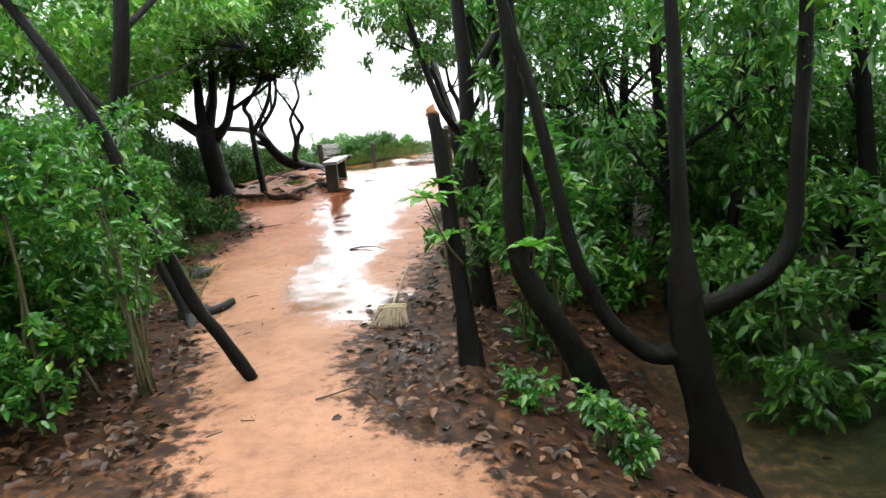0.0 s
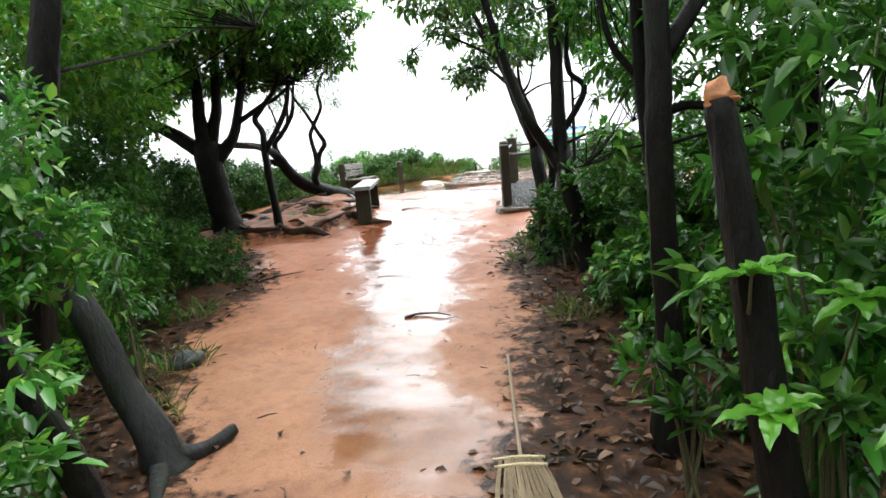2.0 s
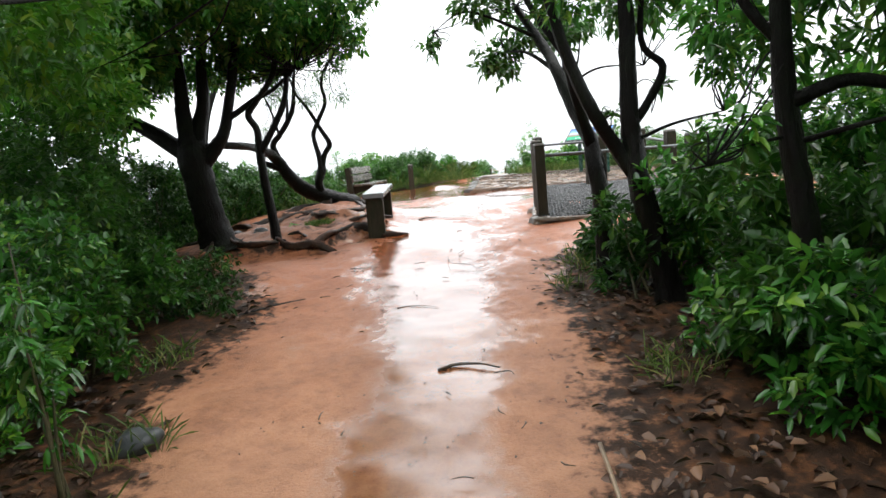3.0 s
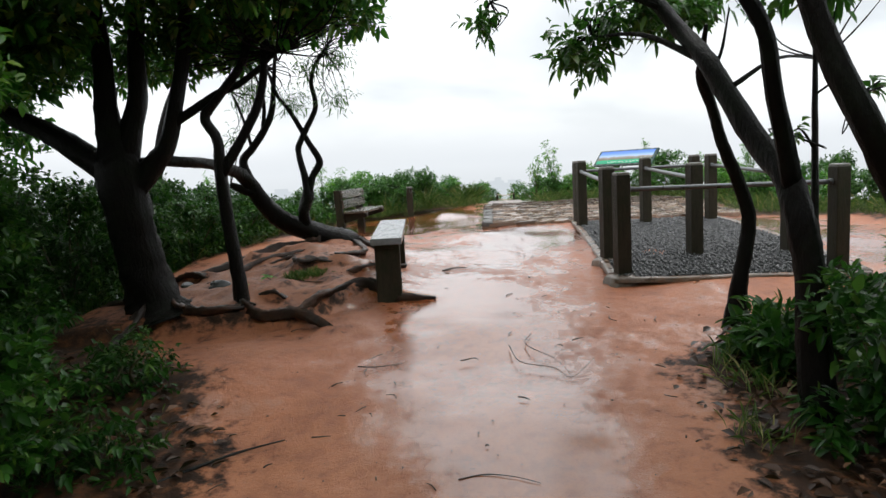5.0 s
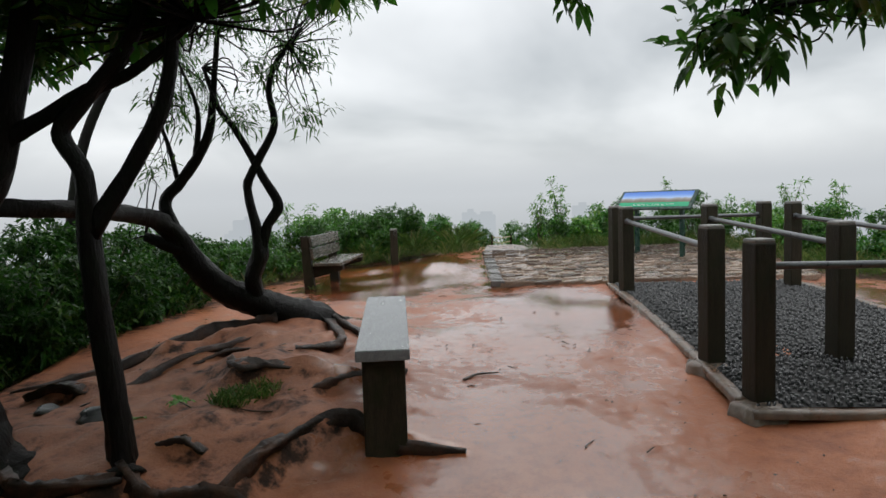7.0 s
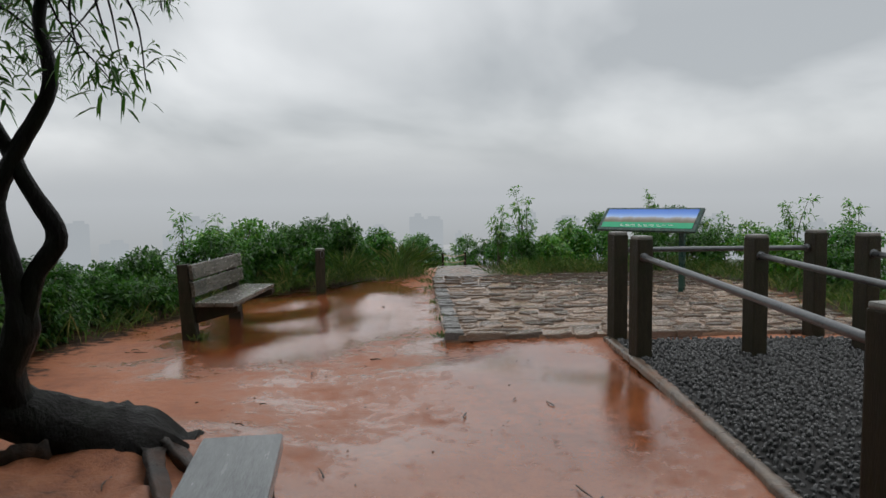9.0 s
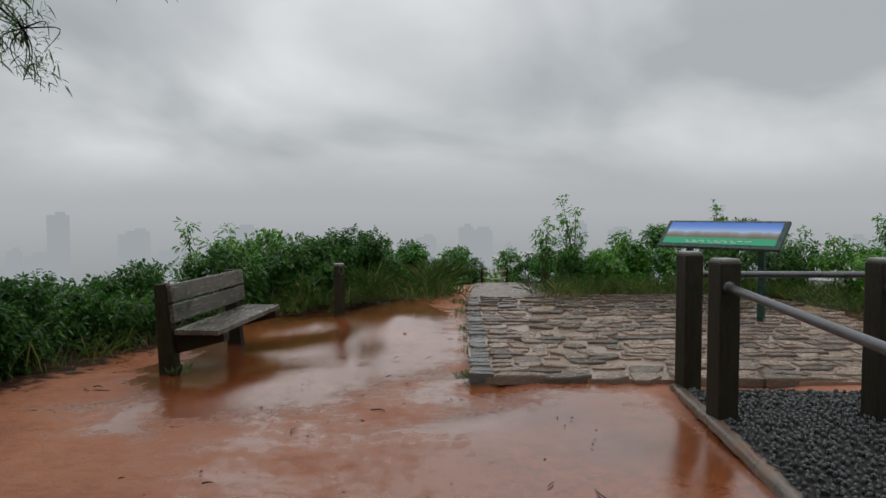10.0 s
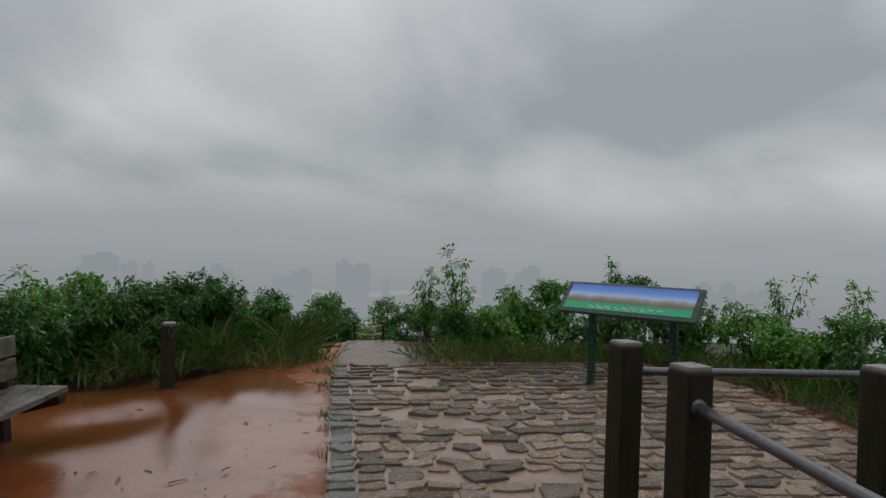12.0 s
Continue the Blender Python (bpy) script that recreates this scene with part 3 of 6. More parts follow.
def shrub(x, y, r, h, leaf=LEAF, per=60, length=0.085, width=0.036, seed=0, label="", droop=0.3, stems=4, name="shrub", squash=1.0, blobs=9, low=0.12, clump=1.0):
    rng = np.random.default_rng(seed)
    z = gz(x, y)
    root = empty(name, x, y, z)
    crown = []
    for k in range(blobs):
        a, d = rng.random() * 6.28, r * math.sqrt(rng.random()) * 0.8
        hh = h * (low + (0.86 - low) * ((k + rng.random()) / blobs))
        s = rng.uniform(0.34, 0.58) * r * clump
        crown.append((d * math.cos(a), d * math.sin(a) * squash, hh, s, s, min(s * rng.uniform(0.6, 0.95), hh * 0.95 + 0.05)))
    for k in range(stems):
        c = crown[-1 - k % blobs]
        v, f = tube([(rng.normal(0, 0.08), rng.normal(0, 0.08), -0.05, 0.016), (c[0] * 0.5, c[1] * 0.5, c[2] * 0.55, 0.011), (c[0], c[1], c[2], 0.005)], 6, 4, 0.1, k)
        put_mesh("stem", v, f, STEM, root)
    v, f = sprigs(rng, crown, per, 7, length, width, length * 1.2, droop)
    fast_mesh("foliage", v, f, leaf, root)
    return tagged(root, label or "dense wet green shrub with broad leaves", "shrub", "undergrowth shrubs")


def at(x, y, dz, r):
    return (x, y, gz(x, y) + dz, r)


def build_trees():
    # the large dark tree by the clearing
    tree("large dark wet tree with forked limbs beside the clearing",
         [at(-4.68, 14.4, -0.12, 0.30), (-4.72, 14.4, 0.62, 0.25), (-4.78, 14.4, 0.95, 0.225), (-4.84, 14.4, 1.35, 0.215), (-4.92, 14.4, 1.95, 0.22), (-4.95, 14.4, 2.2, 0.15), (-4.99, 14.4, 2.5, 0.11), (-4.97, 14.4, 2.95, 0.09), (-4.99, 14.4, 3.5, 0.075), (-5.1, 14.4, 4.6, 0.05)],
         [[(-4.9, 14.4, 1.85, 0.14), (-5.36, 14.4, 2.21, 0.12), (-5.66, 14.4, 2.41, 0.10), (-5.96, 14.4, 2.57, 0.09), (-6.7, 14.3, 2.95, 0.05)],
          [(-4.9, 14.4, 1.95, 0.14), (-4.8, 14.4, 2.25, 0.11), (-4.68, 14.4, 2.66, 0.09), (-4.65, 14.4, 3.13, 0.08), (-4.59, 14.4, 3.5, 0.07), (-4.4, 14.3, 4.5, 0.04)],
          [(-4.82, 14.4, 1.75, 0.14), (-4.6, 14.4, 1.98, 0.11), (-4.44, 14.4, 2.2, 0.09), (-4.3, 14.4, 2.66, 0.075), (-4.18, 14.4, 3.18, 0.065), (-4.1, 14.3, 3.6, 0.055), (-3.9, 14.2, 4.5, 0.03)],
          [(-4.38, 14.4, 2.38, 0.05), (-4.12, 14.4, 2.52, 0.045), (-3.9, 14.4, 2.65, 0.04), (-3.65, 14.4, 2.75, 0.032), (-3.3, 14.35, 3.0, 0.02)]],
         # the highest clumps are unseen, added to shade the ground below
         [(-5.4, 14.2, 4.2, 1.4, 1.1, 0.7), (-4.2, 14.0, 4.2, 1.0, 1.0, 0.6), (-6.3, 13.8, 3.4, 1.0, 1.0, 0.6), (-3.5, 13.9, 3.6, 0.65, 0.6, 0.35), (-4.8, 13.4, 3.7, 1.0, 0.8, 0.5), (-6.0, 13.0, 3.0, 0.9, 0.8, 0.7),
          (-3.0, 14.2, 3.62, 0.55, 0.5, 0.28), (-5.2, 12.8, 4.2, 1.3, 0.9, 0.7), (-3.9, 12.9, 4.0, 1.0, 0.8, 0.5), (-2.4, 14.0, 3.9, 0.5, 0.5, 0.3), (-5.6, 13.9, 3.2, 0.8, 0.6, 0.35), (-4.0, 14.7, 3.4, 0.6, 0.5, 0.3), (-4.6, 15.6, 4.4, 1.3, 1.0, 0.5), (-6.4, 15.0, 4.2, 1.2, 1.0, 0.7), (-3.4, 15.3, 4.4, 0.9, 0.9, 0.4),
          (-6.3, 14.1, 2.85, 0.6, 0.6, 0.4), (-5.7, 14.9, 3.2, 0.7, 0.6, 0.35), (-4.75, 14.7, 3.3, 0.6, 0.5, 0.3), (-5.3, 13.7, 3.2, 0.6, 0.5, 0.3), (-4.0, 14.2, 3.4, 0.5, 0.5, 0.25), (-3.3, 14.4, 3.45, 0.5, 0.5, 0.25), (-2.7, 14.3, 3.5, 0.45, 0.4, 0.22), (-6.7, 15.3, 2.6, 0.6, 0.6, 0.5), (-5.6, 16.2, 3.3, 0.7, 0.7, 0.35), (-7.0, 13.2, 2.4, 0.8, 0.7, 0.7),
          (-5.0, 15.6, 5.0, 1.6, 1.4, 0.5), (-3.4, 14.6, 4.9, 1.3, 1.2, 0.45), (-3.2, 16.2, 5.0, 1.3, 1.2, 0.45), (-5.2, 13.0, 5.0, 1.6, 1.2, 0.5), (-3.4, 12.8, 4.8, 1.2, 1.0, 0.45), (-4.4, 14.2, 5.3, 1.6, 1.5, 0.5), (-2.6, 15.0, 5.4, 1.2, 1.2, 0.4), (-4.2, 17.0, 5.4, 1.5, 1.3, 0.5), (-5.6, 16.4, 5.0, 1.3, 1.2, 0.5), (-6.3, 14.3, 3.3, 0.8, 0.7, 0.5), (-5.6, 14.0, 2.9, 0.5, 0.4, 0.3), (-3.85, 14.6, 3.1, 0.5, 0.4, 0.2), (-3.3, 14.4, 3.2, 0.4, 0.3, 0.16), (-4.5, 14.8, 3.0, 0.5, 0.4, 0.2), (-2.6, 14.3, 3.3, 0.4, 0.35, 0.16)],
         LEAF, per=78, length=0.12, width=0.056, droop=0.2, seed=11,
         roots=[[(-4.55, 14.3, 0.1, 0.10), (-4.3, 14.15, 0.04, 0.06), (-4.05, 14.15, 0.03, 0.05), (-3.8, 14.2, 0.02, 0.04)], [(-4.75, 14.2, 0.08, 0.10), (-4.9, 13.8, 0.02, 0.06), (-5.2, 13.4, -0.03, 0.04)], [(-4.9, 14.5, 0.08, 0.09), (-5.3, 14.7, 0.01, 0.06), (-5.8, 14.8, -0.03, 0.03)]])
    # the slim twisting tree in front of it
    tree("slim twisting dark tree growing beside a large trunk",
         [at(-3.83, 14.33, -0.08, 0.10), (-3.84, 14.35, 0.55, 0.075), (-3.85, 14.35, 0.83, 0.066), (-3.9, 14.35, 1.4, 0.062), (-3.93, 14.35, 1.89, 0.058), (-3.94, 14.35, 2.2, 0.05), (-4.04, 14.35, 2.42, 0.05), (-3.9, 14.35, 2.6, 0.042), (-3.62, 14.35, 2.96, 0.04), (-3.54, 14.35, 3.42, 0.03), (-3.5, 14.3, 4.0, 0.02)],
         [[(-3.92, 14.35, 1.87, 0.055), (-3.66, 14.38, 2.27, 0.045), (-3.48, 14.38, 2.64, 0.04), (-3.41, 14.35, 3.11, 0.03), (-3.4, 14.3, 3.7, 0.02)]], (), seed=21, flare=0.7,
         roots=[[(-3.82, 14.25, 0.10, 0.07), (-3.6, 14.08, 0.06, 0.06), (-3.42, 14.02, 0.05, 0.055), (-3.15, 14.06, 0.04, 0.05), (-2.95, 13.8, 0.02, 0.04), (-2.7, 13.55, -0.02, 0.025)],
                [(-3.2, 14.1, 0.03, 0.04), (-3.12, 14.35, 0.05, 0.045), (-2.9, 14.6, 0.05, 0.05), (-2.68, 14.76, 0.06, 0.05), (-2.3, 14.62, 0.02, 0.04), (-1.9, 14.5, -0.01, 0.025)]])
    # the gnarled tree that leans out from the mound
    tree("gnarled leaning tree with twisted limbs on a root mound",
         [(-2.98, 17.15, 0.62, 0.21), (-3.14, 17.13, 0.80, 0.23), (-3.34, 17.1, 0.91, 0.19), (-3.54, 17.1, 1.02, 0.15), (-3.82, 17.1, 1.14, 0.14), (-4.04, 17.1, 1.29, 0.13), (-4.22, 17.05, 1.52, 0.115), (-4.35, 17.0, 1.76, 0.10), (-4.45, 16.8, 1.9, 0.085), (-4.45, 16.2, 1.97, 0.07), (-4.38, 15.4, 2.0, 0.06), (-4.5, 14.8, 2.03, 0.055), (-4.75, 14.45, 2.02, 0.05)],
         [[(-3.6, 17.1, 1.02, 0.09), (-3.65, 17.0, 1.29, 0.08), (-3.57, 17.0, 1.53, 0.085), (-3.59, 17.0, 1.76, 0.055), (-3.65, 17.0, 2.09, 0.042), (-3.64, 17.0, 2.23, 0.045), (-3.53, 17.0, 2.44, 0.04), (-3.37, 17.0, 2.75, 0.035), (-3.41, 17.0, 3.07, 0.03), (-3.33, 17.0, 3.32, 0.025), (-3.2, 17.0, 3.5, 0.018)],
          [(-3.56, 17.0, 1.55, 0.06), (-3.48, 17.0, 1.81, 0.048), (-3.37, 17.0, 2.0, 0.05), (-3.49, 17.0, 2.24, 0.04), (-3.6, 17.02, 2.46, 0.036), (-3.75, 17.0, 2.74, 0.03), (-3.88, 17.0, 2.92, 0.026), (-4.0, 17.0, 3.3, 0.015)],
          [(-4.35, 17.0, 1.78, 0.07), (-4.42, 17.0, 2.06, 0.055), (-4.28, 17.0, 2.23, 0.05), (-4.07, 17.0, 2.51, 0.045), (-3.97, 17.0, 2.74, 0.04), (-3.92, 17.0, 3.05, 0.03), (-3.85, 17.0, 3.6, 0.02)],
          [(-4.11, 17.0, 2.48, 0.03), (-4.07, 17.0, 2.78, 0.025), (-4.09, 17.0, 3.0, 0.018), (-4.2, 17, 3.3, 0.01)],
          [(-4.28, 17.0, 2.2, 0.025), (-4.36, 17.0, 2.6, 0.02), (-4.5, 17.0, 3.0, 0.012)],
          [(-4.27, 17.0, 1.6, 0.07), (-4.48, 17.0, 1.69, 0.06), (-4.62, 17.0, 1.75, 0.045)]],
         [(-3.05, 17.0, 3.4, 0.28, 0.28, 0.2), (-3.1, 17.0, 2.85, 0.24, 0.25, 0.12), (-3.7, 17.0, 2.88, 0.25, 0.25, 0.2), (-4.28, 17.0, 3.0, 0.25, 0.25, 0.25), (-4.5, 17.0, 2.4, 0.14, 0.15, 0.1), (-3.47, 17.0, 3.29, 0.25, 0.25, 0.2), (-3.6, 17.0, 3.75, 0.6, 0.5, 0.2), (-3.0, 17.2, 4.0, 0.7, 0.6, 0.25), (-4.4, 17.0, 3.6, 0.5, 0.5, 0.3)],
         LEAF_DARK, per=95, length=0.10, width=0.017, droop=0.35, seed=31, shell=0.1, reach=0.42, flare=0.5,
         roots=[[(-3.4, 16.95, 0.02, 0.12), (-3.75, 17.0, 0.03, 0.09), (-4.05, 16.95, 0.04, 0.07), (-4.3, 16.6, 0.02, 0.055), (-4.8, 16.2, 0.01, 0.045), (-5.3, 15.9, -0.02, 0.03)],
                [(-3.45, 16.7, 0.0, 0.06), (-3.7, 16.3, 0.02, 0.055), (-3.98, 15.96, 0.03, 0.055), (-4.35, 15.46, 0.02, 0.05), (-4.6, 15.2, -0.02, 0.04)],
                [(-2.98, 17.05, 0.06, 0.06), (-2.86, 16.75, 0.05, 0.05), (-2.82, 16.4, 0.04, 0.045), (-2.9, 16.15, 0.02, 0.04), (-3.1, 16.04, 0.0, 0.03)],
                [(-2.95, 17.1, 0.05, 0.05), (-2.7, 16.75, 0.02, 0.035), (-2.5, 16.45, 0.0, 0.025), (-2.3, 16.2, -0.01, 0.02)],
                [(-3.52, 15.75, 0.02, 0.05), (-3.46, 15.50, 0.05, 0.065), (-3.2, 15.47, 0.03, 0.05), (-2.88, 15.48, -0.02, 0.03)],
                [(-5.0, 15.6, 0.0, 0.04), (-4.75, 15.52, 0.04, 0.055), (-4.5, 15.46, 0.0, 0.035)],
                [(-3.72, 14.52, 0.0, 0.03), (-3.58, 14.48, 0.05, 0.05), (-3.44, 14.42, -0.01, 0.03)],
                [(-4.2, 15.7, 0.0, 0.03), (-3.95, 15.88, 0.03, 0.04), (-3.72, 16.08, 0.01, 0.03), (-3.5, 16.2, -0.02, 0.02)],
                [(-2.96, 15.2, -0.01, 0.03), (-2.72, 15.36, 0.02, 0.045), (-2.5, 15.55, 0.02, 0.045), (-2.2, 15.8, -0.02, 0.03)]])
    # the tree that leans over the end of the path
    tree("dark tree leaning across the path end",
         [at(0.42, 11.65, -0.12, 0.125), (0.39, 11.6, 0.13, 0.105), (0.39, 11.68, 0.6, 0.094), (0.38, 11.7, 1.03, 0.09), (0.34, 11.76, 1.38, 0.086), (0.34, 11.92, 1.64, 0.082), (0.28, 12.2, 1.9, 0.078), (0.14, 12.6, 2.45, 0.07), (0.08, 13.0, 2.78, 0.062), (-0.2, 13.4, 3.4, 0.04)],
         [[(0.34, 11.85, 1.55, 0.06), (0.17, 11.75, 2.12, 0.05), (0.06, 11.7, 2.54, 0.045), (-0.19, 11.8, 2.98, 0.038), (-0.5, 12.0, 3.7, 0.02)],
          [(0.12, 12.7, 2.5, 0.03), (-0.1, 13.3, 2.8, 0.02), (-0.3, 14.1, 2.95, 0.010)],
          [(0.0, 13.1, 2.95, 0.025), (-0.8, 13.5, 3.4, 0.014), (-1.25, 14.05, 3.3, 0.006)],
          [(0.2, 12.4, 2.25, 0.02), (0.6, 12.5, 2.45, 0.012), (1.3, 13.1, 2.5, 0.006)]],
         [(-0.4, 14.1, 2.85, 0.38, 0.35, 0.24), (0.0, 14.0, 3.15, 0.45, 0.4, 0.25), (0.4, 14.0, 3.1, 0.4, 0.4, 0.25), (-0.3, 14.4, 2.72, 0.18, 0.18, 0.14), (-1.32, 14.1, 3.15, 0.16, 0.16, 0.14), (-0.8, 12.8, 3.9, 0.8, 0.7, 0.4), (0.3, 12.6, 3.8, 0.9, 0.8, 0.45), (1.3, 13.2, 3.3, 0.7, 0.6, 0.4), (0.7, 14.4, 3.3, 0.5, 0.4, 0.25), (-0.6, 13.6, 3.5, 0.5, 0.5, 0.25)],
         LEAF_DARK, per=58, length=0.13, width=0.055, droop=0.35, seed=41, shell=0.2, reach=0.22)
    tree("thin crooked dark tree beside the path",
         [at(0.64, 13.27, -0.1, 0.085), (0.69, 13.27, 0.66, 0.062), (0.74, 13.27, 0.97, 0.058), (0.77, 13.27, 1.27, 0.056), (0.67, 13.27, 1.6, 0.052), (0.55, 13.27, 1.89, 0.048), (0.47, 13.27, 2.17, 0.044), (0.36, 13.22, 2.42, 0.045), (0.33, 13.15, 2.55, 0.03), (0.30, 13.0, 2.8, 0.015)],
         [[(0.38, 13.22, 2.4, 0.022), (0.5, 13.2, 2.6, 0.014), (0.55, 13.15, 2.95, 0.006)]], (), seed=51, flare=0.6,
         roots=[[(0.66, 13.2, 0.06, 0.05), (0.8, 13.05, 0.02, 0.03), (0.95, 12.95, -0.02, 0.015)], [(0.62, 13.25, 0.05, 0.045), (0.5, 13.12, 0.01, 0.03), (0.4, 13.0, -0.02, 0.015)]])
    tree("forked dark tree at the path side",
         [at(0.78, 10.8, -0.12, 0.15), (0.75, 10.8, 0.18, 0.12), (0.66, 10.8, 0.65, 0.108), (0.54, 10.8, 1.11, 0.105), (0.52, 10.9, 1.55, 0.095), (0.5, 10.9, 1.81, 0.085), (0.5, 10.9, 2.28, 0.078), (0.5, 10.9, 2.75, 0.07), (0.45, 10.9, 4.2, 0.04)],
         [[(0.5, 10.88, 1.3, 0.075), (0.37, 10.95, 1.55, 0.07), (0.17, 10.9, 1.87, 0.065), (-0.01, 11.0, 2.36, 0.058), (-0.13, 11.0, 2.77, 0.05), (-0.4, 11.0, 3.8, 0.03)],
          [(0.5, 10.9, 1.72, 0.045), (0.66, 10.9, 1.93, 0.04), (0.81, 10.9, 2.24, 0.036), (0.62, 10.9, 2.5, 0.03), (0.7, 10.9, 3.3, 0.02)],
          [(0.53, 10.85, 1.6, 0.02), (0.9, 10.9, 1.72, 0.014), (1.4, 11.0, 1.8, 0.006)]],
         [(0.4, 10.9, 4.0, 0.9, 0.9, 0.6), (-0.4, 11.2, 3.6, 0.6, 0.6, 0.35), (1.3, 10.6, 3.2, 0.8, 0.8, 0.7), (1.4, 10.6, 2.3, 0.45, 0.45, 0.35), (0.0, 11.2, 2.95, 0.35, 0.4, 0.25), (0.75, 10.7, 3.0, 0.4, 0.4, 0.3)], LEAF, per=75, length=0.12, width=0.045, seed=61)
    tree("thin young tree with a few drooping leaves",
         [at(0.95, 12.7, -0.1, 0.035), (0.98, 12.7, 0.7, 0.03), (1.02, 12.75, 1.5, 0.027), (1.04, 12.8, 2.1, 0.022), (1.03, 12.8, 2.7, 0.016), (0.9, 12.7, 3.3, 0.008)],
         [[(1.03, 12.78, 1.8, 0.012), (0.88, 12.7, 1.95, 0.008), (0.76, 12.65, 1.92, 0.004)], [(1.03, 12.8, 2.2, 0.010), (1.2, 12.75, 2.3, 0.007), (1.35, 12.7, 2.2, 0.004)]],
         [(0.76, 12.65, 1.93, 0.10, 0.10, 0.07), (1.35, 12.7, 2.2, 0.12, 0.1, 0.08), (0.95, 12.7, 3.1, 0.25, 0.25, 0.2)], LEAF_DARK, per=22, length=0.13, width=0.05, droop=0.5, seed=63, seg=8)
    tree("dark forking trunk among pale green undergrowth",
         [at(1.05, 8.8, -0.1, 0.10), (1.0, 8.8, 0.6, 0.085), (0.97, 8.8, 1.0, 0.078), (0.91, 8.86, 1.58, 0.07), (0.85, 8.85, 2.2, 0.062), (0.8, 8.8, 3.8, 0.04)],
         [[(0.9, 8.85, 1.75, 0.045), (1.25, 8.8, 1.85, 0.04), (1.7, 8.7, 1.78, 0.03), (2.2, 8.7, 2.1, 0.015)],
          [(0.86, 8.85, 2.1, 0.035), (0.62, 8.9, 2.45, 0.03), (0.5, 8.9, 3.1, 0.02)],
          [(0.93, 8.86, 1.5, 0.02), (1.3, 8.6, 1.6, 0.015), (1.75, 8.4, 1.65, 0.008)],
          [(0.9, 8.86, 1.55, 0.012), (0.55, 8.7, 1.5, 0.008), (0.3, 8.6, 1.42, 0.004)]],
         [(0.72, 9.5, 2.35, 0.3, 0.3, 0.2), (1.04, 9.0, 2.15, 0.3, 0.3, 0.2), (1.3, 8.9, 2.6, 0.5, 0.5, 0.3), (0.9, 8.8, 3.4, 0.8, 0.8, 0.5), (1.8, 8.6, 2.1, 0.5, 0.5, 0.4), (1.6, 9.2, 3.0, 0.7, 0.7, 0.5), (2.2, 8.4, 2.7, 0.7, 0.6, 0.5), (0.5, 8.7, 1.62, 0.16, 0.16, 0.10)], LEAF, per=55, length=0.13, width=0.052, droop=0.25, seed=65)
    tree("straight dark trunk among path-side shrubs",
         [at(0.36, 6.75, -0.1, 0.11), (0.35, 6.75, 0.47, 0.082), (0.33, 6.75, 1.0, 0.076), (0.32, 6.75, 1.63, 0.074), (0.33, 6.75, 2.22, 0.07), (0.25, 6.7, 4.5, 0.06)],
         [[(0.32, 6.75, 2.0, 0.05), (0.8, 6.9, 2.7, 0.04), (1.2, 7, 3.8, 0.02)]],
         [(0.5, 6.9, 4.2, 0.9, 0.9, 0.7), (1.3, 7.1, 3.5, 0.9, 0.9, 0.8), (1.3, 6.9, 2.6, 0.6, 0.5, 0.5)], LEAF, per=75, seed=71)
    stump = tree("broken dark trunk with an orange torn top",
                 [at(0.13, 4.8, -0.1, 0.095), (0.10, 4.85, 0.15, 0.075), (0.06, 4.95, 0.65, 0.066), (0.02, 5.07, 1.3, 0.058), (-0.02, 5.12, 1.72, 0.046)], (), (), seed=81, flare=0.4)
    v, f = tube([(-0.02, 5.12, 1.705, 0.040), (-0.022, 5.12, 1.74, 0.034), (-0.005, 5.12, 1.79, 0.006)], 9, 4, 0.7, 3)
    put_mesh("torn_top", v - np.array(stump.location), f, SCAR, stump, "splintered orange wood")
    tree("dark trunk leaning towards the path",
         [at(1.06, 4.4, -0.1, 0.12), (0.95, 4.4, -0.3, 0.10), (0.84, 4.4, -0.01, 0.09), (0.57, 4.4, 0.48, 0.08), (0.48, 4.4, 0.80, 0.07), (0.49, 4.4, 1.38, 0.064), (0.53, 4.4, 1.9, 0.06), (0.51, 4.4, 2.3, 0.055), (0.45, 4.4, 3.6, 0.045)],
         [[(0.52, 4.4, 0.65, 0.04), (0.66, 4.45, 0.9, 0.034), (0.6, 4.5, 1.25, 0.03), (0.5, 4.45, 1.5, 0.025)]],
         [(0.5, 3.9, 3.5, 0.7, 0.7, 0.5)], LEAF, per=60, seed=91)
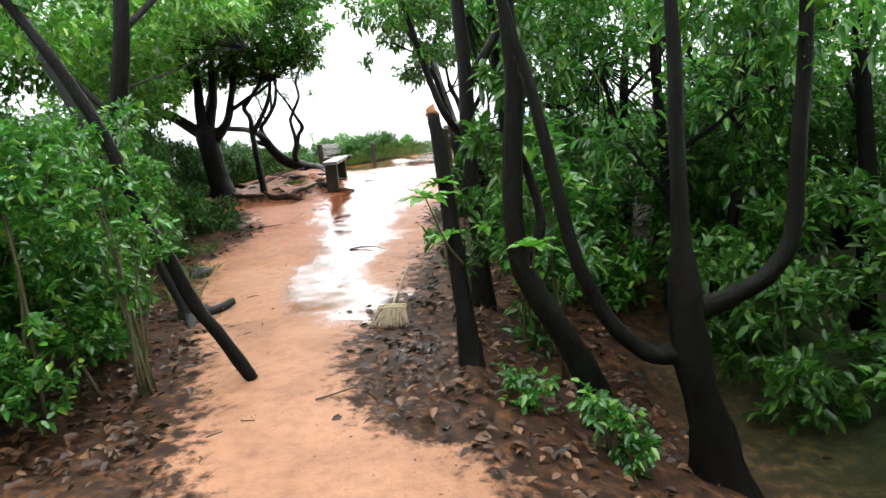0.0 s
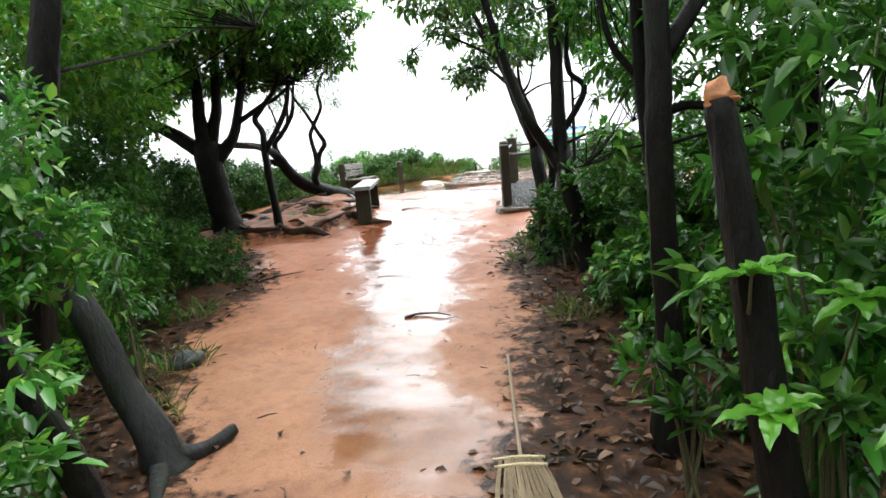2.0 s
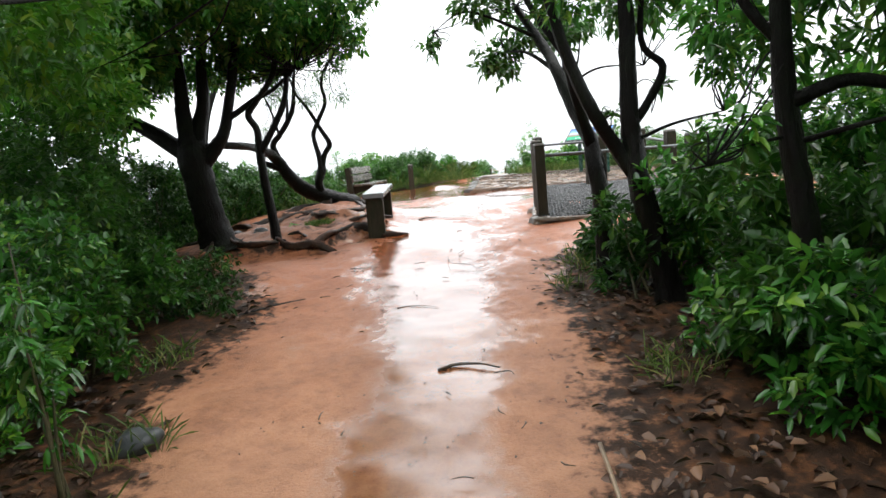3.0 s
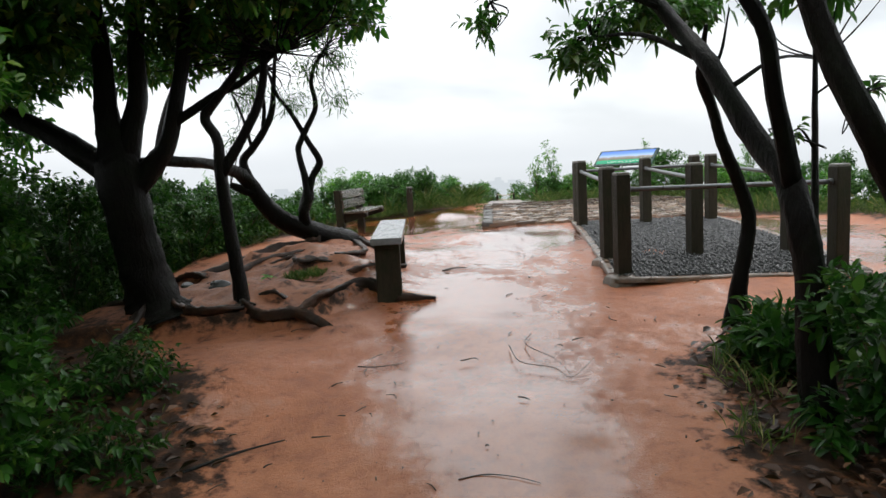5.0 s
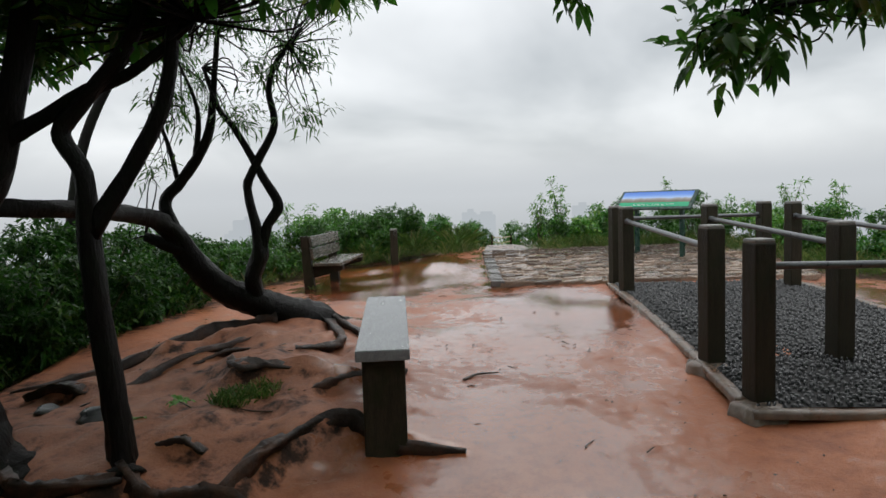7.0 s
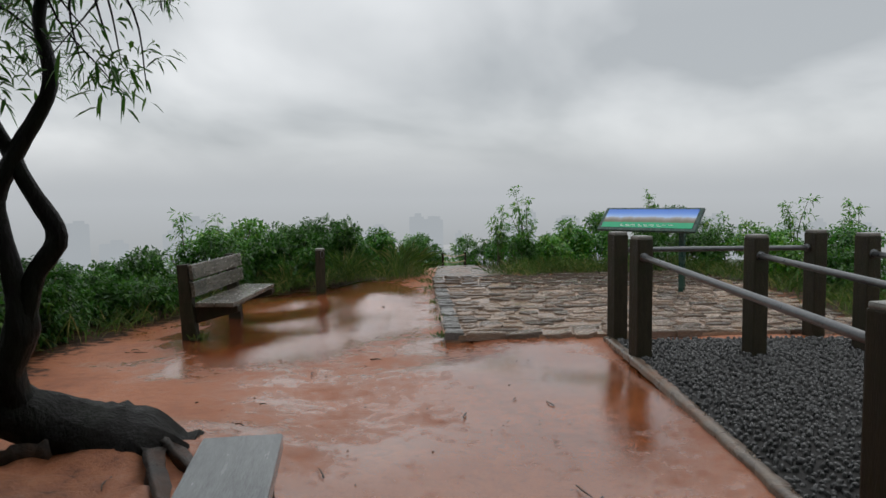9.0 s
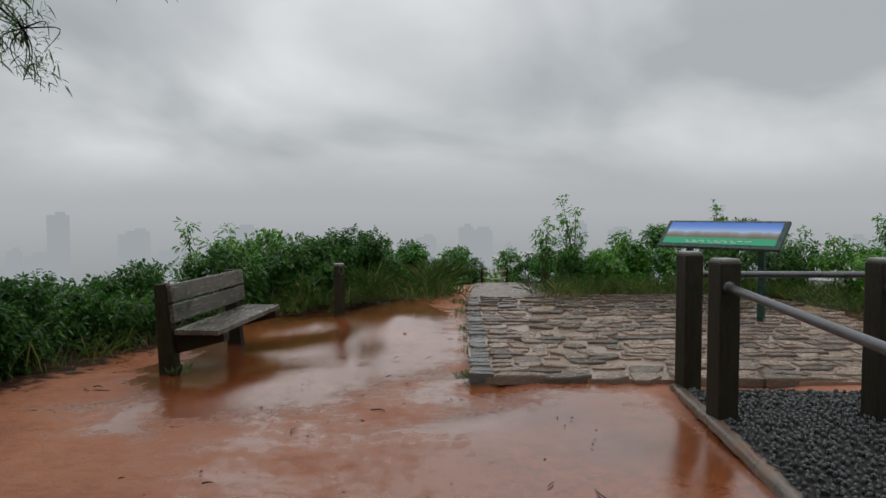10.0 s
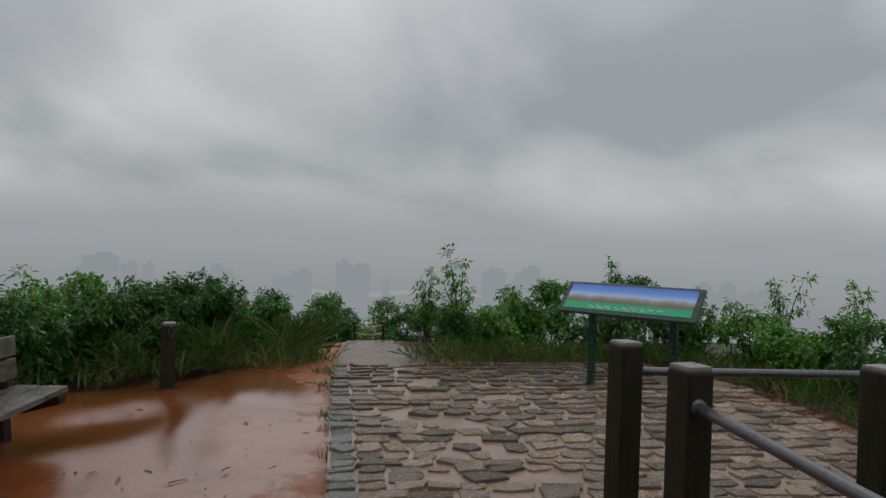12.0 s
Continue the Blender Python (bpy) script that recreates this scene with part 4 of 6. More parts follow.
    tree("many-limbed dark tree with a low fork",
         [at(1.76, 4.17, -0.12, 0.17), (1.7, 4.17, -0.6, 0.14), (1.64, 4.17, -0.35, 0.12), (1.55, 4.17, 0.10, 0.115), (1.54, 4.17, 0.44, 0.105), (1.52, 4.17, 0.78, 0.062), (1.5, 4.17, 1.43, 0.05), (1.49, 4.17, 2.1, 0.042), (1.4, 4.3, 3.8, 0.035)],
         [[(1.56, 4.17, 0.28, 0.08), (1.7, 4.17, 0.32, 0.075), (1.88, 4.17, 0.38, 0.062), (2.11, 4.17, 0.52, 0.058), (2.24, 4.17, 0.78, 0.054), (2.27, 4.17, 1.32, 0.05), (2.31, 4.17, 2.0, 0.046), (2.35, 4.2, 3.5, 0.04)],
          [(1.58, 4.17, 0.05, 0.08), (1.45, 4.17, 0.0, 0.072), (1.27, 4.17, 0.03, 0.058), (1.02, 4.17, 0.28, 0.052), (0.84, 4.17, 0.68, 0.046), (0.74, 4.17, 1.1, 0.043), (0.67, 4.17, 1.46, 0.04), (0.57, 4.17, 1.89, 0.038), (0.47, 4.17, 2.25, 0.035), (0.2, 4.2, 3.4, 0.03)]],
         [(1.4, 4.4, 3.6, 0.9, 0.9, 0.6), (2.4, 4.5, 3.2, 0.8, 0.8, 0.8), (0.5, 4.4, 3.6, 0.7, 0.6, 0.4), (2.6, 4.4, 2.2, 0.5, 0.5, 0.5), (1.9, 4.6, 2.4, 0.5, 0.5, 0.4)], LEAF, per=65, seed=101)
    # left of the path
    tree("dark upright trunk among leafy shrubs",
         [at(-3.75, 7.2, -0.1, 0.13), (-3.6, 7.2, 1.0, 0.10), (-3.44, 7.2, 1.79, 0.095), (-3.29, 7.2, 2.39, 0.09), (-3.16, 7.2, 3.07, 0.08), (-3.0, 7.2, 4.4, 0.06)],
         [[(-3.4, 7.2, 2.0, 0.04), (-4.1, 7.4, 2.7, 0.035), (-4.8, 7.5, 3.6, 0.02)], [(-3.2, 7.25, 2.9, 0.04), (-2.9, 7.8, 3.4, 0.03), (-2.7, 8.4, 3.7, 0.015)], [(-3.3, 7.2, 2.3, 0.014), (-3.05, 8.3, 2.6, 0.010), (-2.85, 8.9, 2.85, 0.007), (-2.6, 9.6, 2.95, 0.004)]],
         [(-3.3, 8.2, 3.6, 0.8, 0.8, 0.4), (-4.4, 8.0, 3.2, 0.9, 0.9, 0.5), (-2.9, 9.2, 3.4, 0.55, 0.6, 0.3), (-4.0, 9.0, 2.9, 0.8, 0.8, 0.4), (-3.6, 9.8, 3.5, 0.8, 0.8, 0.4), (-4.8, 9.6, 2.8, 0.9, 0.8, 0.5), (-4.7, 10.8, 3.5, 1.0, 0.9, 0.5), (-3.3, 11.0, 3.9, 0.8, 0.8, 0.4), (-5.4, 11.2, 2.9, 0.9, 0.8, 0.5), (-4.4, 10.4, 2.7, 0.7, 0.6, 0.35), (-5.6, 9.0, 3.3, 0.9, 0.8, 0.5), (-4.9, 11.8, 2.5, 0.6, 0.5, 0.4)], LEAF_BRIGHT, per=85, width=0.05, droop=0.15, seed=111)
    tree("bare dark leaning stem with a broken foot",
         [at(-1.58, 4.9, -0.01, 0.03), (-1.63, 4.9, -0.13, 0.05), (-1.79, 4.9, 0.17, 0.05), (-1.96, 4.9, 0.45, 0.05), (-2.1, 4.9, 0.83, 0.05), (-2.25, 4.9, 1.15, 0.048), (-2.41, 4.9, 1.7, 0.045), (-2.63, 4.9, 2.18, 0.042), (-2.9, 4.9, 2.65, 0.038), (-3.6, 4.9, 3.8, 0.02)], (), [(-3.3, 5.0, 3.4, 0.8, 0.8, 0.5), (-3.0, 5.3, 2.7, 0.4, 0.4, 0.3)], LEAF_BRIGHT, per=70, seed=121, flare=0.3)
    tree("grey weathered trunk leaning from splayed roots",
         [at(-2.76, 6.9, -0.08, 0.13), (-2.86, 6.9, 0.08, 0.11), (-2.97, 6.9, 0.32, 0.10), (-3.10, 6.9, 0.74, 0.095), (-3.25, 6.9, 1.12, 0.092), (-3.5, 6.9, 1.8, 0.09), (-4.0, 6.9, 3.0, 0.06)],
         [[at(-2.8, 6.92, 0.1, 0.09), at(-2.68, 6.97, 0.03, 0.07), at(-2.56, 7.08, 0.02, 0.05), at(-2.45, 7.24, 0.05, 0.042)], [at(-2.8, 6.9, 0.05, 0.07), at(-2.7, 6.6, 0.02, 0.05), at(-2.6, 6.3, -0.03, 0.02)]],
         (), LEAF, BARK_GREY, seed=131, flare=0.4)
    tree("slender tree with hanging narrow-leaved sprays",
         [at(-7.6, 21.6, -0.1, 0.12), (-7.5, 21.6, 1.5, 0.10), (-7.2, 21.7, 3.2, 0.08), (-6.5, 21.9, 4.5, 0.05), (-5.7, 22.0, 4.75, 0.03)],
         [[(-6.5, 21.9, 4.5, 0.03), (-5.9, 22.0, 4.5, 0.02), (-5.4, 22.0, 4.1, 0.008)], [(-6.0, 22.0, 4.7, 0.02), (-4.8, 22.0, 5.0, 0.014), (-4.1, 22.0, 4.75, 0.006)]],
         [(-5.5, 22.0, 4.15, 0.32, 0.3, 0.35), (-5.3, 22.0, 3.7, 0.2, 0.2, 0.2), (-5.8, 22.0, 4.6, 0.5, 0.4, 0.3), (-4.1, 22.0, 4.75, 0.35, 0.3, 0.16), (-6.6, 22, 4.9, 0.8, 0.7, 0.4)], LEAF_DARK, per=45, length=0.13, width=0.016, droop=0.4, seed=141, shell=0.1, reach=0.45)
    for k, (x, y, h, lean) in enumerate([(2.5, 6.8, 3.6, -0.3), (2.6, 9.4, 3.9, 0.2), (3.8, 8.0, 4.0, 0.1)]):
        g = gz(x, y)
        tree("leafy dark tree beside the path",
             [(x, y, g - 0.1, 0.09), (x + lean * 0.2, y, g + 1.0, 0.07), (x + lean * 0.5, y + 0.1, g + 2.0, 0.06), (x + lean, y, g + h, 0.03)],
             [[(x + lean * 0.4, y, g + 1.5, 0.035), (x - 0.5, y + 0.2, g + 2.1, 0.025), (x - 0.8, y + 0.1, g + 2.9, 0.012)], [(x + lean * 0.5, y, g + 1.9, 0.03), (x + 0.6, y - 0.2, g + 2.5, 0.02), (x + 0.8, y, g + 3.2, 0.01)]],
             [(x + dx, y + dy, g + dz, 0.55, 0.5, 0.36) for dx, dy, dz in ((-0.6, 0.1, 2.2), (0.1, -0.2, 2.6), (0.7, 0.1, 2.5), (-0.5, 0.0, 3.1), (0.4, 0.2, 3.4), (-0.1, 0.3, 1.8), (0.8, -0.1, 1.7))], [LEAF, LEAF_BRIGHT][k % 2], per=20, length=0.13, width=0.052, droop=0.2, seed=620 + 7 * k, group="trees of the wood")
    # further stems of the wood on both sides, their crowns closing over the path; those behind the start are unseen,
    # added against sky light
    rng = np.random.default_rng(7)
    spots = []
    for k in range(120):
        side = 1 if k % 5 > 1 else -1
        x = rng.uniform(2.7, 8.0) if side > 0 else rng.uniform(-9.0, -4.7)
        y = rng.uniform(-9.0, 12.0)
        if all((x - a) ** 2 + (y - b) ** 2 > 0.9 for a, b in spots) and len(spots) < 54:
            spots.append((x, y))
    for k, (x, y) in enumerate(spots):
        h, lean, r = rng.uniform(3.6, 5.2), rng.normal(0, 0.35, 2), rng.uniform(0.05, 0.10)
        g = gz(x, y)
        blobs = [(x + lean[0] + rng.normal(0, 0.5), y + lean[1] + rng.normal(0, 0.5), g + h - rng.uniform(0, 1.9), rng.uniform(0.7, 1.1), rng.uniform(0.7, 1.1), rng.uniform(0.45, 0.7)) for q in range(4)]
        tree("slender dark tree in the wood",
             [(x, y, g - 0.1, r * 1.3), (x + lean[0] * 0.3 + rng.normal(0, 0.08), y + lean[1] * 0.3, g + h * 0.3, r), (x + lean[0] * 0.7 + rng.normal(0, 0.1), y + lean[1] * 0.7, g + h * 0.65, r * 0.8), (x + lean[0], y + lean[1], g + h, r * 0.4)],
             [[(x + lean[0] * 0.5, y + lean[1] * 0.5, g + h * 0.5, r * 0.5), (x + lean[0] + rng.normal(0, 0.5), y + rng.normal(0, 0.5), g + h * 0.75, r * 0.3)]],
             blobs, [LEAF, LEAF_BRIGHT][k % 2], per=16 if x > 0 else 26, length=0.12, width=0.05, seed=200 + k, seg=8, group="trees of the wood")
    # unseen trees behind the start, added to keep sky light off the path
    for k in range(9):
        side = -1 if k % 2 else 1
        y = -7.5 + k * 0.78
        x = (-4.9 - rng.random() * 2.5) if side < 0 else (3.4 + rng.random() * 2.5)
        g, h = gz(x, y), rng.uniform(5.0, 5.8)
        cx = x * 0.35 - 0.8 + rng.normal(0, 0.4)
        blobs = [(x + (cx - x) * q, y + rng.normal(0, 0.6), g + h + rng.uniform(-0.3, 0.5), rng.uniform(1.0, 1.4), rng.uniform(0.9, 1.2), rng.uniform(0.35, 0.6)) for q in (0.0, 0.4, 0.75, 1.0)]
        tree("unseen tall dark tree behind the start, added to block sky light",
             [(x, y, g - 0.1, 0.12), (x, y, g + 1.5, 0.09), (x + (cx - x) * 0.15, y, g + 3.2, 0.08), (x + (cx - x) * 0.45, y, g + 4.8, 0.05), (x + (cx - x) * 0.8, y, g + h, 0.03)], (),
             blobs, LEAF_DARK, per=13, length=0.20, width=0.09, seed=500 + k, seg=8, group="trees of the wood", shell=0.2)


build_trees()


# ---- undergrowth ----
def build_shrubs():
    rng = np.random.default_rng(5)
    # (x, y, radius, height, leaf, size)
    left = [(-3.3, 3.4, 0.8, 1.5), (-3.05, 5.6, 0.55, 1.3), (-3.6, 4.3, 0.7, 1.9), (-3.65, 6.3, 0.45, 0.8),  (-3.9, 5.0, 1.0, 1.7), (-4.3, 6.2, 0.9, 1.6), (-5.0, 8.0, 0.9, 1.6), (-5.0, 9.4, 1.0, 1.7), (-5.0, 10.8, 0.9, 1.7), (-5.8, 12.2, 0.9, 2.0), (-6.2, 11.0, 1.2, 2.6), (-6.0, 8.4, 1.3, 2.4), (-5.8, 6.0, 1.2, 2.4), (-4.9, 3.6, 1.1, 2.2),
            (-3.0, 1.9, 0.7, 1.3), (-6.4, 13.2, 1.0, 2.4), (-6.6, 14.6, 0.9, 2.2), (-7.2, 9.5, 1.3, 3.0), (-4.4, 10.0, 0.5, 0.8), (-4.6, 11.6, 0.5, 0.8), (-4.35, 8.9, 0.4, 0.7)]
    left += [(-7.4, 7.0, 1.3, 3.2), (-7.2, 5.0, 1.3, 3.2), (-6.4, 3.4, 1.3, 3.0), (-7.6, 12.0, 1.3, 3.0), (-5.2, 5.0, 0.9, 2.4), (-8.6, 10.6, 1.4, 3.6)]
    for k, (x, y, r, h) in enumerate(left):
        shrub(x, y, r, h, LEAF_DARK if y > 10.5 else [LEAF_BRIGHT, LEAF, LEAF_DARK, LEAF][k % 4], 80, 0.085, 0.044, 300 + k, "dense wet green shrub beside the clay path", droop=0.12, stems=3)
    right = [(1.65, 7.4, 0.7, 1.3), (1.05, 8.5, 0.5, 0.9), (1.5, 9.2, 0.9, 1.6), (1.2, 11.2, 0.8, 1.3), (2.9, 5.4, 0.8, 1.6), (3.0, 7.6, 1.1, 2.0), (2.8, 10.2, 1.1, 2.0), (4.2, 4.6, 1.2, 2.4), (4.4, 8.8, 1.3, 2.6), (1.5, 12.3, 0.7, 0.6), (2.6, 12.4, 0.9, 0.9), (4.2, 11.8, 1.1, 1.6), (0.5, 12.4, 0.35, 0.4), (0.95, 9.4, 0.4, 0.6), (5.5, 12.6, 1.0, 1.5)]
    right += [(3.4, 3.6, 0.7, 1.8), (3.9, 2.6, 0.9, 2.2), (3.2, 6.4, 0.9, 1.9), (5.2, 5.6, 1.2, 2.2), (5.4, 3.6, 1.2, 2.3), (5.8, 7.4, 1.3, 2.2), (5.4, 10.4, 1.2, 2.0), (6.6, 9.0, 1.3, 2.4), (6.8, 5.0, 1.4, 2.6), (6.6, 2.6, 1.3, 2.4), (3.8, 9.8, 1.0, 2.2), (1.9, 8.4, 0.7, 1.4)]
    for k, (x, y, r, h) in enumerate(right):
        shrub(x, y, r, h, LEAF_DARK if y < 6 else LEAF_SHADED if y > 11.5 else [LEAF, LEAF, LEAF_DARK][k % 3], 70 if y > 6 else 45, 0.13, 0.052, 340 + k, "dark glossy shrub under the trees", droop=0.15, stems=3)
    # round the lookout
    rim = [(-7.2, 15.4, 1.1, 2.3), (-7.4, 16.8, 1.1, 2.3), (-7.2, 18.4, 1.0, 2.0), (-6.9, 14.2, 1.0, 2.0), (-8.2, 15.8, 1.2, 3.0), (-6.6, 20.6, 0.9, 1.0), (-7.4, 19.8, 1.1, 1.5), (-7.0, 23.0, 1.0, 0.9), (-0.6, 29.6, 0.8, 1.2), (0.3, 30.2, 0.9, 1.9), (1.5, 30.4, 0.9, 2.0), (0.8, 32.5, 1.2, 3.2), (2.4, 29.6, 0.8, 1.4), (-1.7, 28.4, 0.8, 1.0), (-2.8, 27.4, 0.8, 1.1), (-3.9, 26.4, 0.8, 1.1), (3.4, 27.4, 0.7, 1.2), (5.2, 26.8, 0.8, 1.3), (5.6, 22.2, 0.6, 0.7), (5.5, 23.4, 0.6, 0.8), (5.7, 20.8, 0.6, 0.7), (-6.4, 16.2, 0.9, 2.0), (-6.2, 17.6, 0.9, 1.8), (-5.9, 18.8, 0.8, 1.5), (-5.6, 20.0, 0.8, 1.2), (-5.5, 21.2, 0.8, 0.9), (-5.2, 22.3, 0.8, 0.75), (-4.9, 23.4, 0.8, 0.9), (-4.1, 24.4, 0.7, 1.05), (-3.5, 25.3, 0.7, 0.9), (-2.7, 25.8, 0.7, 0.9), (-1.9, 26.2, 0.7, 1.0), (-1.3, 26.8, 0.7, 0.8), (-0.9, 28.0, 0.7, 0.8), (-2.7, 26.6, 0.7, 1.0),
           (-6.9, 19.4, 1.0, 1.2), (-6.6, 21.8, 1.0, 0.8), (-6.0, 24.2, 1.0, 0.9), (-7.6, 17.4, 1.1, 1.8), (-6.0, 15.2, 0.8, 1.7), (-5.95, 16.9, 0.7, 1.3), (-5.6, 18.0, 0.7, 1.1), (-5.2, 19.2, 0.6, 0.8), (-5.3, 20.5, 0.6, 0.75), (-8.6, 17.6, 1.3, 2.4), (-8.4, 19.6, 1.3, 1.9),
           (1.75, 26.2, 0.5, 0.65), (2.4, 26.2, 0.6, 0.7), (3.1, 26.2, 0.7, 0.8), (4.0, 25.8, 0.7, 0.8), (4.9, 25.4, 0.7, 0.8), (5.7, 24.6, 0.7, 0.9), (6.3, 23.4, 0.7, 1.0), (6.8, 22.0, 0.8, 1.0), (7.1, 20.4, 0.8, 1.0), (7.2, 18.6, 0.9, 1.1), (7.3, 16.8, 0.9, 1.2), (7.2, 15.0, 1.0, 1.4), (1.9, 27.6, 0.5, 0.7), (2.6, 28.0, 0.7, 0.8)]
    # left-hand bushes get darker leaves, with their own shade in the colour
    for k, (x, y, r, h) in enumerate(rim):
        shrub(x, y, r, h, LEAF_SHADED if (x < -4.5 and y < 22.0) else LEAF_DARK if (x < -4.5 and y < 24.5) or (x < -1.5 and y > 23 and k % 3) else [LEAF, LEAF_DARK, LEAF_DARK, LEAF_BRIGHT][k % 4], 125, 0.085, 0.034, 380 + k, "bushy green shrub at the lookout edge", blobs=17, clump=0.68)


build_shrubs()
# unseen shrubs added behind the start, to block low light on the trunks
for k, (x, y, r, h) in enumerate([(-2.0, -4.5, 0.9, 2.2), (-3.2, -2.5, 1.0, 2.6), (-3.6, -0.3, 0.9, 2.4), (1.9, -3.8, 0.9, 2.2), (2.2, -1.6, 0.9, 2.2), (2.6, 0.3, 0.8, 1.8), (-1.4, -7.0, 1.0, 3.0), (0.2, -8.0, 1.1, 3.2), (1.6, -6.6, 1.0, 3.0), (-3.4, -6.4, 1.2, 3.4), (3.6, -5.6, 1.2, 3.4)]):
    shrub(x, y, r, h, LEAF_DARK, 34, 0.16, 0.075, 820 + k, "unseen dense dark shrub, added behind the start to block light", stems=3)


def sapling(x, y, h, r, seed, leaf=LEAF_BRIGHT, length=0.10, width=0.028, label="slender pale green sapling above the lookout edge", blobs=6):
    """A few upright stems with tufts of narrow leaves up their length."""
    rng = np.random.default_rng(seed)
    root = empty("sapling", x, y, gz(x, y))
    crown = []
    for k in range(blobs):
        a, t = rng.random() * 6.28, (k + 1) / blobs
        d = r * rng.uniform(0.2, 1.0) * (1.1 - 0.5 * t)
        tip = (d * math.cos(a), d * math.sin(a), h * (0.35 + 0.62 * t))
        v, f = tube([(rng.normal(0, 0.03), rng.normal(0, 0.03), -0.05, 0.014), (tip[0] * 0.35, tip[1] * 0.35, tip[2] * 0.55, 0.009), (*tip, 0.003)], 6, 4, 0.1, k)
        put_mesh("stem", v, f, STEM, root)
        for q in (0.6, 0.8, 1.0):
            crown.append((tip[0] * q, tip[1] * q, tip[2] * q, 0.13, 0.13, 0.13))
    v, f = sprigs(rng, crown, 26, 7, length, width, 0.14, 0.35, shell=0.1)
    fast_mesh("foliage", v, f, leaf, root)
    return tagged(root, label, "sapling", "saplings")


for k, (x, y, top, r) in enumerate([(1.7, 26.3, 2.4, 0.5), (1.35, 27.2, 2.0, 0.3), (4.2, 26.0, 2.3, 0.25), (6.6, 24.9, 2.2, 0.6), (7.2, 24.0, 2.1, 0.5), (-4.5, 24.6, 2.0, 0.4), (-4.0, 25.0, 1.9, 0.4), (2.6, 26.6, 1.75, 0.4), (5.4, 25.6, 1.8, 0.5), (-6.0, 20.4, 1.9, 0.4)]):
    sapling(x, y, top - gz(x, y), r, 700 + k)
sapling(-3.42, 8.0, 1.5, 0.25, 720, LEAF, 0.10, 0.03, "thin green sapling beside the clay path", 4)


def big_sprig(x, y, z, foot, size, seed, label):
    """A side shoot with a rosette of large oval leaves."""
    rng = np.random.default_rng(seed)
    root = empty("leafy_shoot", foot[0], foot[1], foot[2])
    o = np.array(foot)
    c = np.array([x, y, z])
    v, f = tube([(0, 0, 0, 0.010), (*((c - o) * 0.5 + np.array([0, 0, -0.06])), 0.007), (*(c - o), 0.004)], 6, 5, 0.1, seed)
    put_mesh("stem", v, f, STEM, root)
    for k in range(8):
        a = k * 2.4
        way = np.array([math.cos(a), math.sin(a), rng.uniform(-0.1, 0.75)])
        L, W = size * rng.uniform(0.75, 1.15), size * 0.42 * rng.uniform(0.85, 1.1)
        way /= np.linalg.norm(way)
        side = np.cross(way, (0, 0, 1.0))
        side /= np.linalg.norm(side)
        up_ = np.cross(side, way)
        verts, faces, n = [], [], 9
        for i in range(n + 1):
            t = i / n
            w = W * 0.5 * math.sin(math.pi * min(1, t * 0.97 + 0.03)) ** 0.8 * (1.15 - 0.4 * t)
            for u in (-1, -0.5, 0, 0.5, 1):
                p = way * L * t + side * u * w + up_ * (abs(u) * w * 0.35 + 0.006 * math.sin(t * 18 + u)) + np.array([0, 0, -0.28 * L * t * t])
                verts.append(tuple(p + (c - o)))
        for i in range(n):
            for u in range(4):
                q = i * 5 + u
                faces.append([q, q + 1, q + 6, q + 5])
        put_mesh("leaf", verts, faces, LEAF_BRIGHT, root)
    return tagged(root, label, "plant", "leafy shoots")


big_sprig(-0.10, 3.95, 1.19, (0.10, 4.2, 0.72), 0.205, 1, "shoot with large glossy oval leaves over the path")
big_sprig(0.51, 3.74, 0.88, (0.56, 4.4, 0.62), 0.2, 3, "shoot with large glossy oval leaves over the path")
big_sprig(-0.02, 4.92, 1.2, (0.02, 5.05, 1.05), 0.17, 4, "shoot with large glossy oval leaves over the path")
big_sprig(0.0, 4.85, 0.8, (0.07, 5.03, 0.65), 0.17, 5, "shoot with large glossy oval leaves over the path")
big_sprig(0.55, 5.3, 1.0, (0.5, 5.5, 0.5), 0.18, 6, "shoot with large glossy oval leaves over the path")
big_sprig(0.35, 5.6, 0.75, (0.5, 5.6, 0.3), 0.16, 7, "shoot with large glossy oval leaves over the path")
shrub(0.85, 5.2, 0.4, 2.3, LEAF, 60, 0.13, 0.052, 760, "tall glossy shrub between dark trunks", low=0.4, droop=0.15)
def leafy_bush(x, y, blobs, seed, label, size=0.16, per=34):
    """A bush of whorled long glossy leaves on arching stems, (x, y, z, radius) clumps."""
    rng = np.random.default_rng(seed)
    g = gz(x, y)
    root = empty("bush", x, y, g)
    crown = [(a - x, b - y, c - g, r, r, r * 0.8) for a, b, c, r in blobs]
    for k, q in enumerate(crown):
        v, f = tube([(rng.normal(0, 0.06), rng.normal(0, 0.06), -0.05, 0.013), (q[0] * 0.4, q[1] * 0.4, q[2] * 0.6, 0.009), (q[0], q[1], q[2], 0.004)], 6, 4, 0.1, k)
        put_mesh("stem", v, f, STEM, root)
    v, f = sprigs(rng, crown, per, 8, size, size * 0.36, size * 0.65, 0.2, shell=0.2)
    fast_mesh("foliage", v, f, LEAF_DARK if size > 0.1 else LEAF, root)
    return tagged(root, label, "bush", "glossy bushes")


